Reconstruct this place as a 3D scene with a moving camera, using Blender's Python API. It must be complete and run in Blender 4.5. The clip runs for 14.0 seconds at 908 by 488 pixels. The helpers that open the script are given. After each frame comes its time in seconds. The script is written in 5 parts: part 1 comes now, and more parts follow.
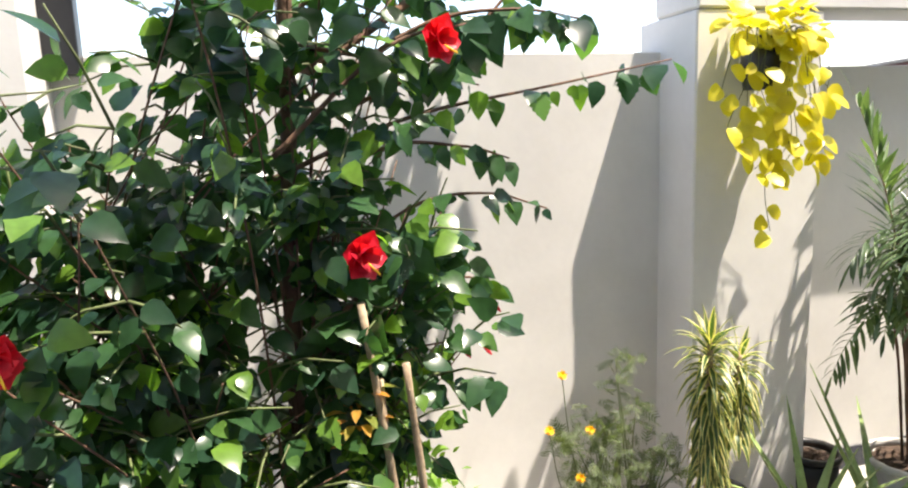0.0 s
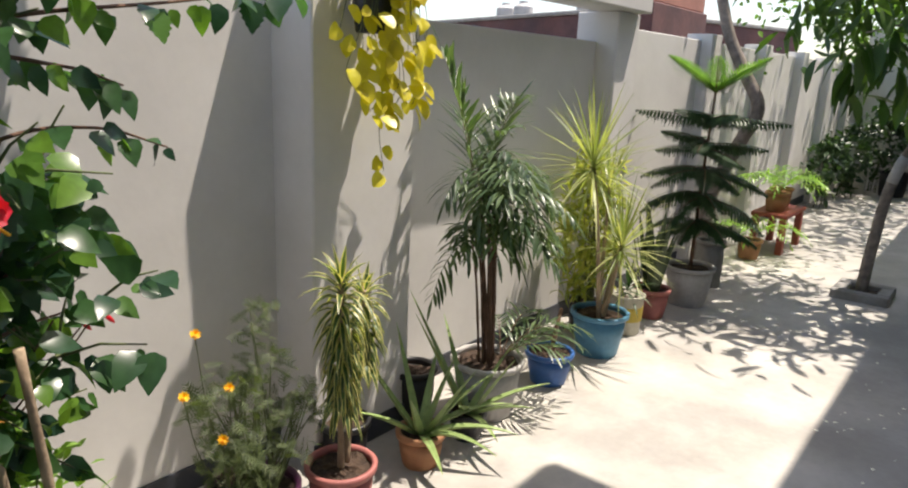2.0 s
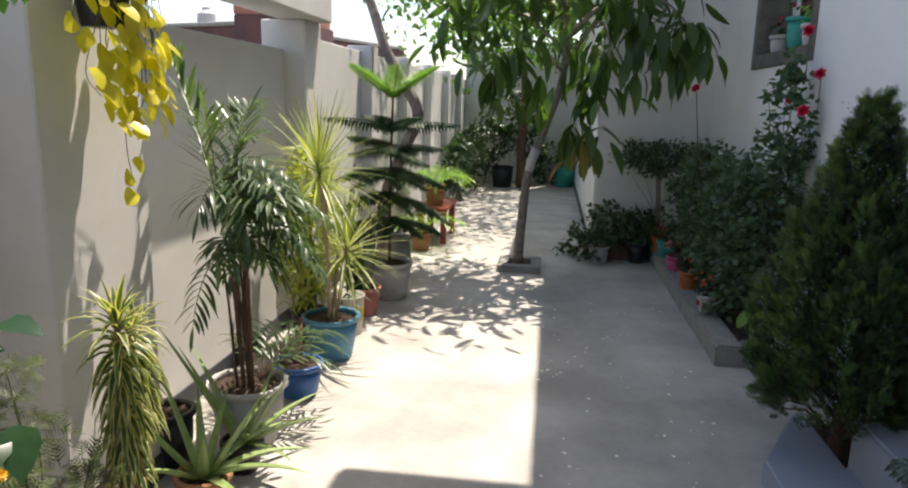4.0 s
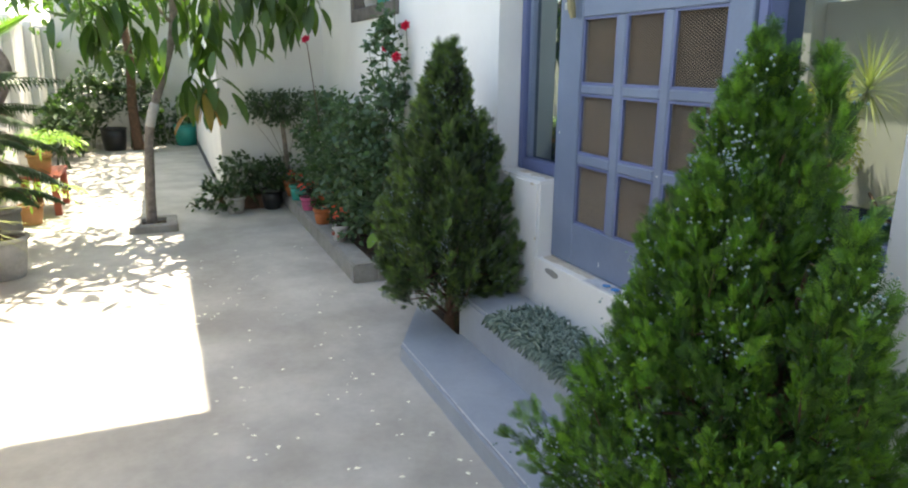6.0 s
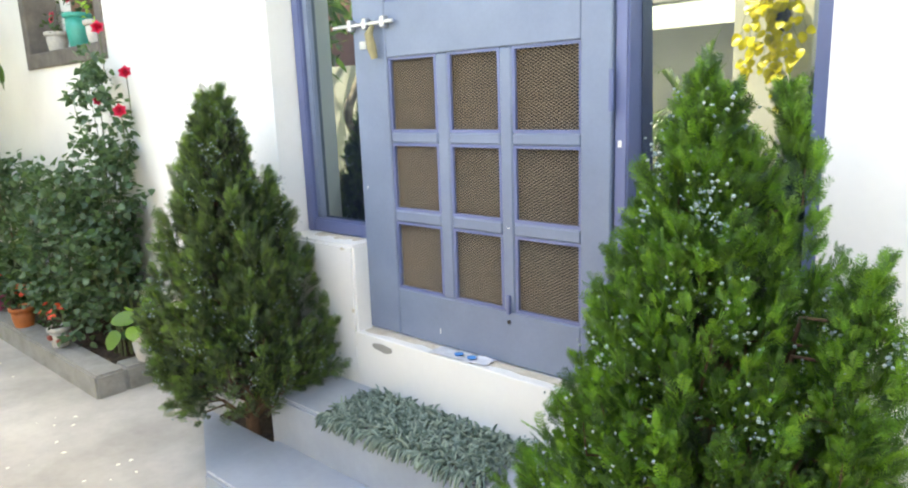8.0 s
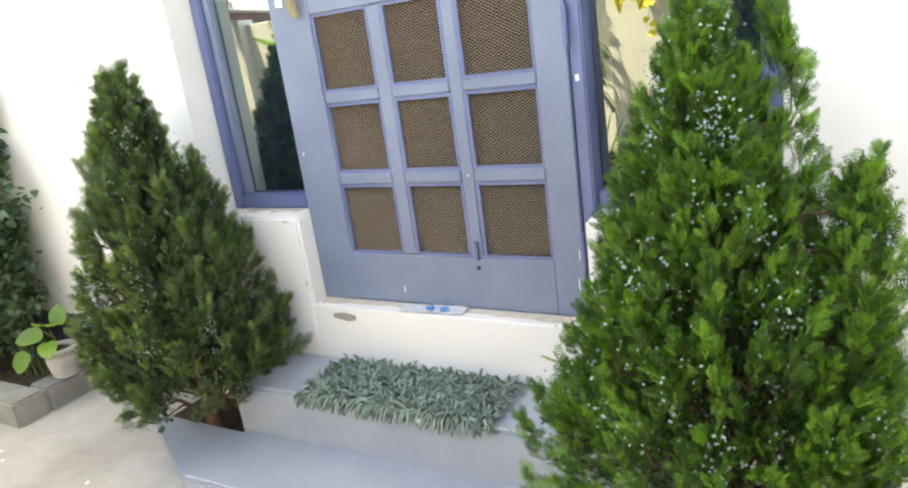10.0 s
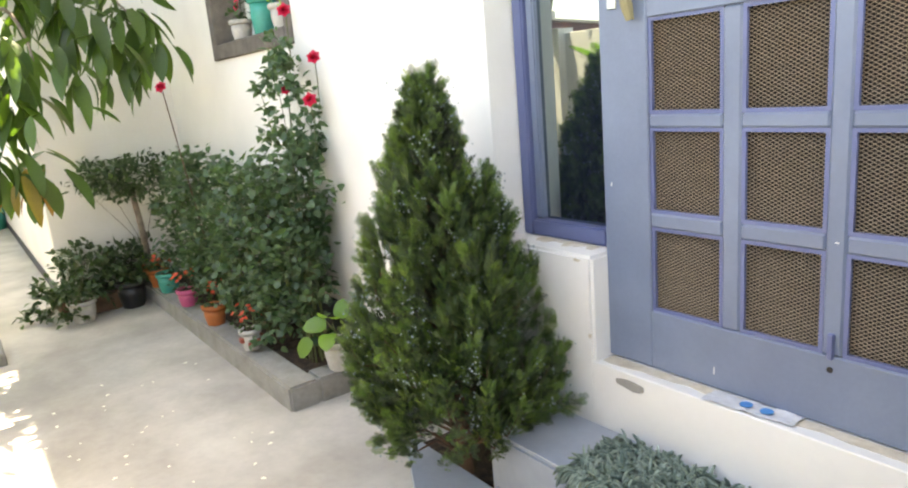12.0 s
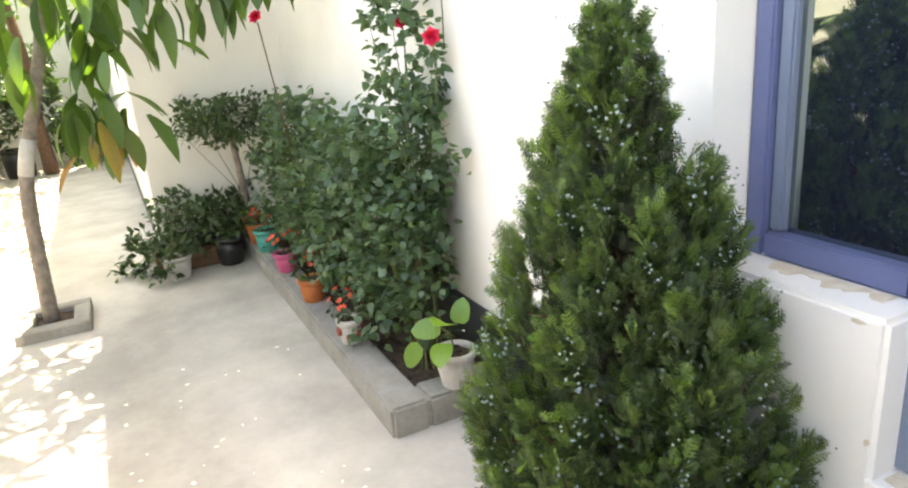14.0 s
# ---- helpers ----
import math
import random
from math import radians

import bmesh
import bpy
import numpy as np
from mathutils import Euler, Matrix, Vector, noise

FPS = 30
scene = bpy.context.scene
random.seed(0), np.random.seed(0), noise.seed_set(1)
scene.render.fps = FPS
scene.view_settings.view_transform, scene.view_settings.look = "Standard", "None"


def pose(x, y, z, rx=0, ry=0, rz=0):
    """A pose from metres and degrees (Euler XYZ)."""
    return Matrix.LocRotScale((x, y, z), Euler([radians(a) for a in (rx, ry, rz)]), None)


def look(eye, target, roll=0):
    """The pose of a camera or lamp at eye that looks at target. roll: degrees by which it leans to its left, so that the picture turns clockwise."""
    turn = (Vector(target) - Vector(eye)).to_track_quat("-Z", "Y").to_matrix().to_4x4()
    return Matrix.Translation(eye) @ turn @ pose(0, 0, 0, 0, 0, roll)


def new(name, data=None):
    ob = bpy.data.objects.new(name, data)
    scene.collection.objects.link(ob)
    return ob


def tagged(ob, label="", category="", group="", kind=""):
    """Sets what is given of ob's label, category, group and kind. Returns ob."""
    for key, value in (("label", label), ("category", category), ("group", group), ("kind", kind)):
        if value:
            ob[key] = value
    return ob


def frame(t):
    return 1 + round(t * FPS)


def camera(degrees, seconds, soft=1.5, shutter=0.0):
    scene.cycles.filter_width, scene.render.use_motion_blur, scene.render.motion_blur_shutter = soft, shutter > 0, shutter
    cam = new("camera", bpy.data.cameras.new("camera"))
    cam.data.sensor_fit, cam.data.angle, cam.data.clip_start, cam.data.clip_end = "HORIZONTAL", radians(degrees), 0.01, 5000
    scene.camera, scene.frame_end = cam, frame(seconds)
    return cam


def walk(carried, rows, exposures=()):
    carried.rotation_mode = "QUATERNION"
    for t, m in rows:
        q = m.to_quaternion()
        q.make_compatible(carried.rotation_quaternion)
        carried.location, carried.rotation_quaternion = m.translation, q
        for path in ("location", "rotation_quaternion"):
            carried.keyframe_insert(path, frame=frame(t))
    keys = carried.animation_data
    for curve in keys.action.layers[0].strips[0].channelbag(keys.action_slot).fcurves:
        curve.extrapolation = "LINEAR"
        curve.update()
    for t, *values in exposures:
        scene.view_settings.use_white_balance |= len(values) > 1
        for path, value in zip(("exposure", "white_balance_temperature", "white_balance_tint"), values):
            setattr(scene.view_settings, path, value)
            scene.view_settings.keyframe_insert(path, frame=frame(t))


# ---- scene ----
cam = camera(66.5, 14.0, soft=2.1)
PATH = [
    (0, (0.476, 0.598, 1.542), (0.994, 2.502, 1.219), -2.1),
    (0.5, (0.52, 0.531, 1.555), (1.2, 2.387, 1.253), -2.8),
    (1, (0.524, 0.569, 1.544), (1.558, 2.239, 1.165), 0.3),
    (1.5, (0.435, 0.715, 1.53), (1.809, 2.081, 1.034), 2.7),
    (2, (0.347, 0.81, 1.522), (1.868, 2.016, 1.04), 2.4),
    (2.5, (0.363, 0.912, 1.49), (1.918, 2.075, 1.011), 2.1),
    (3, (0.399, 1.035, 1.486), (2.114, 1.983, 1.081), 0.1),
    (3.5, (0.268, 1.19, 1.464), (2.18, 1.677, 1.132), 0.0),
    (3.7, (0.216, 1.233, 1.458), (2.144, 1.617, 1.086), 0.6),
    (5.8, (-0.234, 1.34, 1.409), (1.628, 0.745, 0.99), 0.0),
    (6, (-0.208, 1.35, 1.413), (1.577, 0.606, 0.906), 0.4),
    (6.5, (-0.115, 1.437, 1.457), (1.451, 0.324, 0.899), 0.5),
    (7, (0.08, 1.551, 1.434), (1.595, 0.33, 0.971), -1.4),
    (7.5, (0.274, 1.485, 1.445), (1.775, 0.217, 1.074), -2.0),
    (8, (0.456, 1.507, 1.442), (1.768, 0.055, 1.032), -2.1),
    (8.2, (0.528, 1.551, 1.456), (1.687, -0.013, 0.995), -6.6),
    (10.3, (0.741, 1.699, 1.463), (1.729, 0.061, 0.878), -8.1),
    (10.5, (0.74, 1.653, 1.47), (1.824, 0.071, 0.902), -9.4),
    (11, (0.734, 1.522, 1.495), (2.109, 0.118, 1.125), -8.9),
    (11.5, (0.818, 1.426, 1.487), (2.423, 0.297, 1.1), -7.5),
    (12, (1.079, 1.376, 1.464), (2.665, 0.245, 1.013), -4.9),
    (12.5, (1.283, 1.303, 1.478), (2.831, 0.164, 0.925), -5.6),
    (13, (1.454, 1.12, 1.488), (3.071, 0.094, 0.913), -4.1),
    (13.5, (1.632, 0.997, 1.488), (3.328, 0.186, 0.803), -4.0),
    (14, (1.872, 1.012, 1.494), (3.589, 0.19, 0.88), -4.7),
]
EXPOSURES = [(0.0, 1.75, 7000, 13), (1.0, 1.25, 6950, 15), (1.5, 0.95, 6950, 14), (2.0, 0.88, 6950, 14), (3.0, 0.89, 7000, 14), (3.7, 0.94, 7000, 14), (5.8, 2.05, 7500, 8), (6.5, 2.88, 8050, 9), (7.0, 3.12, 8400, 9), (8.2, 3.33, 9000, 10), (10.3, 3.35, 9600, 12), (11.5, 3.17, 9500, 12), (12.0, 3.2, 9600, 13), (13.0, 3.27, 9700, 13), (14.0, 3.45, 9500, 13)]
walk(cam, [(t, look(eye, target, roll)) for t, eye, target, roll in PATH], EXPOSURES)

# ---- world, sun, light ----
SUN_WAY = Vector((-0.33, 0.2, -1.0)).normalized()
world = bpy.data.worlds.new("sky")
scene.world = world
world.use_nodes = True
wn = world.node_tree.nodes
sky = wn.new("ShaderNodeTexSky")
sky.sky_type, sky.sun_disc = 'NISHITA', False
sky.sun_elevation = math.asin(-SUN_WAY.z)
sky.sun_rotation = math.atan2(-SUN_WAY.x, -SUN_WAY.y)
sky.dust_density, sky.ozone_density = 1.5, 1.0
world.node_tree.links.new(sky.outputs[0], wn["Background"].inputs[0])
wn["Background"].inputs[1].default_value = 0.15
sun = new("sun", bpy.data.lights.new("sun", 'SUN'))
sun.data.energy, sun.data.angle, sun.data.color = 4.3, radians(0.55), (1.0, 0.95, 0.87)
sun.matrix_world = look((0, 0, 20), Vector((0, 0, 20)) + SUN_WAY)

# ---- materials ----
def nodes_of(name):
    m = bpy.data.materials.new(name)
    m.use_nodes = True
    nt = m.node_tree
    return m, nt, nt.nodes["Principled BSDF"], nt.links


def col(c):
    return (c[0], c[1], c[2], 1.0)


def surface(name, a, b, scale=6.0, rough=0.7, bump=0.15, bump_scale=60.0, metal=0.0, stain=0.0, spec=0.5, grain=0.35):
    """Two-tone noise colour at two scales, with fine relief."""
    m, nt, p, ln = nodes_of(name)
    tc = nt.nodes.new("ShaderNodeTexCoord")
    n1 = nt.nodes.new("ShaderNodeTexNoise")
    n1.inputs["Scale"].default_value, n1.inputs["Detail"].default_value = scale, 6
    n2 = nt.nodes.new("ShaderNodeTexNoise")
    n2.inputs["Scale"].default_value, n2.inputs["Detail"].default_value = bump_scale, 4
    for n in (n1, n2):
        ln.new(tc.outputs["Object"], n.inputs["Vector"])
    r = nt.nodes.new("ShaderNodeValToRGB")
    r.color_ramp.elements[0].position, r.color_ramp.elements[1].position = 0.35, 0.68
    r.color_ramp.elements[0].color, r.color_ramp.elements[1].color = col(b), col(a)
    ln.new(n1.outputs["Fac"], r.inputs["Fac"])
    out = r.outputs["Color"]
    mix = nt.nodes.new("ShaderNodeMix")
    mix.data_type = 'RGBA'
    mix.blend_type = 'MULTIPLY'
    mix.inputs[0].default_value = grain
    ln.new(out, mix.inputs[6])
    g = nt.nodes.new("ShaderNodeValToRGB")
    g.color_ramp.elements[0].position, g.color_ramp.elements[1].position = 0.3, 0.7
    g.color_ramp.elements[0].color = (0.6, 0.6, 0.6, 1)
    ln.new(n2.outputs["Fac"], g.inputs["Fac"])
    ln.new(g.outputs["Color"], mix.inputs[7])
    out = mix.outputs[2]
    if stain:
        n3 = nt.nodes.new("ShaderNodeTexNoise")
        n3.inputs["Scale"].default_value, n3.inputs["Detail"].default_value, n3.inputs["Roughness"].default_value = 1.3, 8, 0.65
        ln.new(tc.outputs["Object"], n3.inputs["Vector"])
        s = nt.nodes.new("ShaderNodeValToRGB")
        s.color_ramp.elements[0].position, s.color_ramp.elements[1].position = 0.4, 0.62
        s.color_ramp.elements[0].color = (1 - stain, 1 - stain, 1 - stain * 0.95, 1)
        ln.new(n3.outputs["Fac"], s.inputs["Fac"])
        m2 = nt.nodes.new("ShaderNodeMix")
        m2.data_type, m2.blend_type = 'RGBA', 'MULTIPLY'
        m2.inputs[0].default_value = 1.0
        ln.new(out, m2.inputs[6])
        ln.new(s.outputs["Color"], m2.inputs[7])
        out = m2.outputs[2]
    ln.new(out, p.inputs["Base Color"])
    p.inputs["Roughness"].default_value, p.inputs["Metallic"].default_value = rough, metal
    p.inputs["Specular IOR Level"].default_value = spec
    if bump:
        bn = nt.nodes.new("ShaderNodeBump")
        bn.inputs["Strength"].default_value, bn.inputs["Distance"].default_value = bump, 0.01
        ln.new(n2.outputs["Fac"], bn.inputs["Height"])
        ln.new(bn.outputs["Normal"], p.inputs["Normal"])
    return m


def leafy(name, a, b, trans=0.35, rough=0.4, single=False, spec=0.5, young=None):
    """Leaf with a thin, partly see-through blade; colour varies from leaf to leaf."""
    m, nt, p, ln = nodes_of(name)
    if single:
        rnd = nt.nodes.new("ShaderNodeObjectInfo").outputs["Random"]
    else:
        rnd = nt.nodes.new("ShaderNodeNewGeometry").outputs["Random Per Island"]
    r = nt.nodes.new("ShaderNodeValToRGB")
    r.color_ramp.elements[0].color, r.color_ramp.elements[1].color = col(a), col(b)
    if young:
        r.color_ramp.elements[1].position = 0.80
        r.color_ramp.elements.new(0.95).color = col(young)
    ln.new(rnd, r.inputs["Fac"])
    tc = nt.nodes.new("ShaderNodeTexCoord")
    n = nt.nodes.new("ShaderNodeTexNoise")
    n.inputs["Scale"].default_value = 45
    ln.new(tc.outputs["Object"], n.inputs["Vector"])
    mx = nt.nodes.new("ShaderNodeMix")
    mx.data_type, mx.blend_type = 'RGBA', 'OVERLAY'
    mx.inputs[0].default_value = 0.35
    ln.new(r.outputs["Color"], mx.inputs[6])
    ln.new(n.outputs["Fac"], mx.inputs[7])
    ln.new(mx.outputs[2], p.inputs["Base Color"])
    p.inputs["Roughness"].default_value = rough
    p.inputs["Specular IOR Level"].default_value = spec
    t = nt.nodes.new("ShaderNodeBsdfTranslucent")
    br = nt.nodes.new("ShaderNodeMix")
    br.data_type, br.blend_type = 'RGBA', 'MULTIPLY'
    br.inputs[0].default_value = 1.0
    br.inputs[7].default_value = (2.2, 2.4, 0.9, 1)
    ln.new(mx.outputs[2], br.inputs[6])
    ln.new(br.outputs[2], t.inputs["Color"])
    ms = nt.nodes.new("ShaderNodeMixShader")
    ms.inputs[0].default_value = trans
    ln.new(p.outputs[0], ms.inputs[1])
    ln.new(t.outputs[0], ms.inputs[2])
    ln.new(ms.outputs[0], nt.nodes["Material Output"].inputs["Surface"])
    return m


M_WALL = surface("white_wall_paint", (0.80, 0.79, 0.77), (0.74, 0.73, 0.71), 1.6, 0.75, 0.06, 40, stain=0.05, grain=0.05)
M_GARDEN_WALL = surface("cream_wall_paint", (0.71, 0.69, 0.66), (0.63, 0.61, 0.58), 1.8, 0.8, 0.06, 35, stain=0.08, grain=0.06)
M_FLOOR = surface("concrete_floor", (0.53, 0.508, 0.462), (0.415, 0.39, 0.345), 2.2, 0.75, 0.1, 30, stain=0.27, grain=0.15)
M_CURB = surface("rough_cement", (0.34, 0.33, 0.31), (0.25, 0.24, 0.22), 7, 0.85, 0.4, 45, stain=0.15)
M_STEP = surface("blue_grey_step_paint", (0.36, 0.40, 0.46), (0.30, 0.34, 0.40), 3, 0.55, 0.08, 40, stain=0.12, grain=0.12)
M_SKIRT = surface("dark_base_paint", (0.055, 0.06, 0.075), (0.04, 0.045, 0.055), 5, 0.6, 0.1)
M_SOIL = surface("soil", (0.09, 0.055, 0.035), (0.035, 0.022, 0.015), 30, 0.95, 1.0, 90)
M_DOOR = surface("lavender_blue_door_paint", (0.185, 0.232, 0.33), (0.152, 0.194, 0.285), 4, 0.42, 0.08, 70, stain=0.13, grain=0.12)
M_FRAME = surface("dark_lavender_frame_paint", (0.125, 0.155, 0.30), (0.10, 0.125, 0.25), 4, 0.4, 0.06, 70, grain=0.1)
M_MESH = surface("brass_wire_mesh", (0.47, 0.375, 0.28), (0.37, 0.29, 0.21), 40, 0.5, 0.0, 60, metal=0.4)
# near-black: door backing, knob, and the painted darkness of the room inside
M_BACK = surface("dark_backing_and_unlit_room", (0.024, 0.019, 0.016), (0.018, 0.014, 0.012), 8, 0.7, 0.0)
M_STEEL = surface("steel", (0.6, 0.6, 0.6), (0.45, 0.45, 0.46), 20, 0.35, 0.0, 60, metal=0.9)
M_GREYWOOD = surface("grey_brown_wood", (0.16, 0.14, 0.125), (0.10, 0.088, 0.08), 12, 0.7, 0.2, 60)
M_BARK = surface("grey_bark", (0.31, 0.265, 0.225), (0.17, 0.14, 0.12), 18, 0.9, 0.8, 50)
M_BARK_BROWN = surface("brown_bark", (0.17, 0.09, 0.055), (0.09, 0.05, 0.03), 18, 0.9, 0.6, 60)
M_STAKE = surface("dry_bamboo", (0.42, 0.32, 0.21), (0.28, 0.20, 0.13), 15, 0.8, 0.4, 60)
M_STEM = surface("green_stem", (0.12, 0.16, 0.05), (0.08, 0.09, 0.035), 15, 0.7, 0.2)
M_BRICK = surface("weathered_brick_wall", (0.17, 0.075, 0.065), (0.10, 0.055, 0.055), 1.1, 0.9, 0.3, 12, stain=0.3)
M_ROUGHRED = surface("red_plaster", (0.45, 0.20, 0.14), (0.33, 0.14, 0.10), 1.5, 0.9, 0.2, 14)


def plastic(name, c, rough=0.45):
    return surface(name, c, tuple(v * 0.8 for v in c), 5, rough, 0.05, 50, stain=0.12)


M_PINK = plastic("dusty_pink_pot", (0.46, 0.16, 0.14), 0.6)
M_TAN = plastic("tan_clay_pot", (0.48, 0.23, 0.11), 0.7)
M_PURPLE = plastic("purple_pot", (0.10, 0.02, 0.07))
M_WPOT = surface("white_cement_pot", (0.62, 0.60, 0.57), (0.5, 0.48, 0.45), 6, 0.8, 0.2, 40, stain=0.2)
M_BLUE = plastic("royal_blue_pot", (0.035, 0.14, 0.42))
M_LBLUE = plastic("sky_blue_pot", (0.10, 0.30, 0.46))
M_CREAMP = plastic("cream_bucket", (0.52, 0.50, 0.40))
M_YELLOWP = plastic("yellow_paint", (0.60, 0.45, 0.05))
M_BLACK = plastic("black_plastic", (0.018, 0.018, 0.02), 0.4)
M_TEAL = plastic("teal_pot", (0.02, 0.36, 0.30))
M_ORANGE = plastic("terracotta_orange_pot", (0.52, 0.15, 0.04), 0.65)
M_HOTPINK = plastic("hot_pink_pot", (0.62, 0.10, 0.24))
M_REDP = plastic("red_stool_paint", (0.36, 0.075, 0.05), 0.5)
M_RED = leafy("red_petal", (0.62, 0.012, 0.03), (0.50, 0.008, 0.03), 0.25, 0.5, True)
M_ROSE = leafy("rose_petal", (0.50, 0.01, 0.05), (0.58, 0.02, 0.09), 0.2, 0.5)
M_CORAL = leafy("coral_petal", (0.70, 0.06, 0.03), (0.60, 0.10, 0.06), 0.2, 0.5)
M_YEL = leafy("yellow_petal", (0.80, 0.50, 0.02), (0.75, 0.40, 0.02), 0.2, 0.5)

L_HIB = leafy("hibiscus_leaf", (0.014, 0.042, 0.028), (0.045, 0.115, 0.036), 0.42, 0.27, True, young=(0.12, 0.23, 0.03))
L_HIBJ = leafy("hibiscus_leaf_mass", (0.013, 0.038, 0.026), (0.04, 0.10, 0.033), 0.42, 0.27, young=(0.11, 0.21, 0.03))
L_GOLD = leafy("golden_pothos_leaf", (0.42, 0.35, 0.02), (0.56, 0.50, 0.05), 0.4, 0.35, True)
L_GOLDJ = leafy("golden_pothos_leaf_small", (0.45, 0.45, 0.03), (0.62, 0.58, 0.08), 0.4, 0.35)
L_PALM = leafy("palm_leaf", (0.032, 0.065, 0.03), (0.11, 0.16, 0.075), 0.25, 0.35)
L_SPIKE = leafy("dracaena_leaf", (0.12, 0.17, 0.05), (0.38, 0.38, 0.18), 0.3, 0.4)
L_CREAM = leafy("cream_leaf_margin", (0.50, 0.44, 0.20), (0.42, 0.40, 0.16), 0.3, 0.4)
L_MID = leafy("song_leaf_centre", (0.055, 0.10, 0.028), (0.035, 0.07, 0.02), 0.3, 0.4)
L_ALOE = leafy("aloe_leaf", (0.19, 0.28, 0.09), (0.28, 0.37, 0.14), 0.08, 0.4)
L_SNAKE = leafy("snake_leaf", (0.035, 0.06, 0.03), (0.06, 0.09, 0.035), 0.08, 0.4)
L_FEATHER = leafy("feathery_leaf", (0.05, 0.075, 0.03), (0.10, 0.125, 0.055), 0.3, 0.6)
L_ARAU = leafy("araucaria_needle", (0.02, 0.05, 0.02), (0.04, 0.085, 0.03), 0.15, 0.5)
L_ARAUTOP = leafy("araucaria_young_needle", (0.085, 0.17, 0.04), (0.12, 0.22, 0.055), 0.3, 0.5)
L_VARI = leafy("variegated_shrub_leaf", (0.20, 0.25, 0.05), (0.40, 0.38, 0.10), 0.35, 0.45)
L_THUJA = leafy("thuja_scale", (0.016, 0.036, 0.018), (0.085, 0.13, 0.05), 0.2, 0.5)
L_THUJAY = leafy("thuja_young_scale", (0.06, 0.12, 0.035), (0.13, 0.20, 0.055), 0.3, 0.5)
# inner scales: leaf colour darkened to paint the shade inside the bush
L_THUJAC = leafy("thuja_shaded_inner_scale", (0.014, 0.022, 0.012), (0.04, 0.05, 0.028), 0.1, 0.7)
L_THUJA2 = leafy("thuja_scale_bright", (0.016, 0.05, 0.013), (0.08, 0.17, 0.03), 0.28, 0.45)
L_THUJA2Y = leafy("thuja_young_scale_bright", (0.065, 0.17, 0.025), (0.15, 0.28, 0.04), 0.35, 0.45)
# darkened copy of the bright leaf, again for shade between the boughs
L_THUJA2C = leafy("thuja_shaded_inner_scale_bright", (0.008, 0.022, 0.009), (0.022, 0.05, 0.016), 0.1, 0.6)
L_CONE = leafy("thuja_cone", (0.16, 0.24, 0.24), (0.32, 0.39, 0.39), 0.0, 0.7)
L_MANGO = leafy("mango_leaf", (0.03, 0.068, 0.018), (0.072, 0.135, 0.028), 0.35, 0.42, True)
L_MANGOD = leafy("mango_leaf_mass", (0.035, 0.07, 0.02), (0.07, 0.13, 0.028), 0.35, 0.35)
L_RUST = leafy("rust_mango_leaf", (0.28, 0.12, 0.03), (0.20, 0.16, 0.04), 0.35, 0.4, True)
L_ROSE = leafy("rose_leaf", (0.032, 0.072, 0.04), (0.085, 0.145, 0.08), 0.28, 0.4)
L_DARK = leafy("dark_shrub_leaf", (0.02, 0.05, 0.02), (0.045, 0.085, 0.03), 0.2, 0.4)
L_LIME = leafy("lime_leaf", (0.16, 0.30, 0.05), (0.22, 0.36, 0.07), 0.4, 0.35)
L_AIRY = leafy("fine_tree_leaf", (0.042, 0.095, 0.024), (0.10, 0.18, 0.04), 0.45, 0.4)
L_MAT = leafy("grey_green_mat_yarn", (0.07, 0.115, 0.095), (0.27, 0.34, 0.285), 0.0, 0.9)
L_CROTON = leafy("orange_croton_leaf", (0.42, 0.17, 0.03), (0.14, 0.17, 0.035), 0.35, 0.4)

m, nt, p, ln = nodes_of("reflective_tinted_glass")
p.inputs["Base Color"].default_value = (0.012, 0.016, 0.026, 1)
p.inputs["Roughness"].default_value = 0.015
p.inputs["IOR"].default_value = 3.6
p.inputs["Specular Tint"].default_value = (0.82, 0.97, 0.93, 1)
M_GLASS = m

# ---- mesh helpers ----
RNG = np.random.default_rng(7)


def link_mesh(name, me, mats, parent=None, label=""):
    for mt in (mats if isinstance(mats, (list, tuple)) else [mats]):
        me.materials.append(mt)
    ob = new(name, me)
    if parent is not None:
        ob.parent = parent
    if label:
        ob["label"] = label
    return ob


def part(name, bm, material, parent=None, label="", smooth=False):
    me = bpy.data.meshes.new(name)
    bm.to_mesh(me)
    bm.free()
    if smooth:
        me.shade_smooth()
    return link_mesh(name, me, material, parent, label)


def thing(name, x=0, y=0, z=0, rz=0):
    e = new(name)
    e.matrix_basis = pose(x, y, z, 0, 0, rz)
    e.empty_display_size = 0.05
    return e


def add_box(bm, x0, x1, y0, y1, z0, z1, bevel=0.0, seg=1):
    geo = bmesh.ops.create_cube(bm, size=1)
    vs = geo["verts"]
    bmesh.ops.scale(bm, verts=vs, vec=(x1 - x0, y1 - y0, z1 - z0))
    bmesh.ops.translate(bm, verts=vs, vec=((x0 + x1) / 2, (y0 + y1) / 2, (z0 + z1) / 2))
    if bevel:
        es = list({e for v in vs for e in v.link_edges})
        bmesh.ops.bevel(bm, geom=es, offset=bevel, segments=seg, affect='EDGES')
    return bm


def box(x0, x1, y0, y1, z0, z1, bevel=0.0, seg=1):
    return add_box(bmesh.new(), x0, x1, y0, y1, z0, z1, bevel, seg)


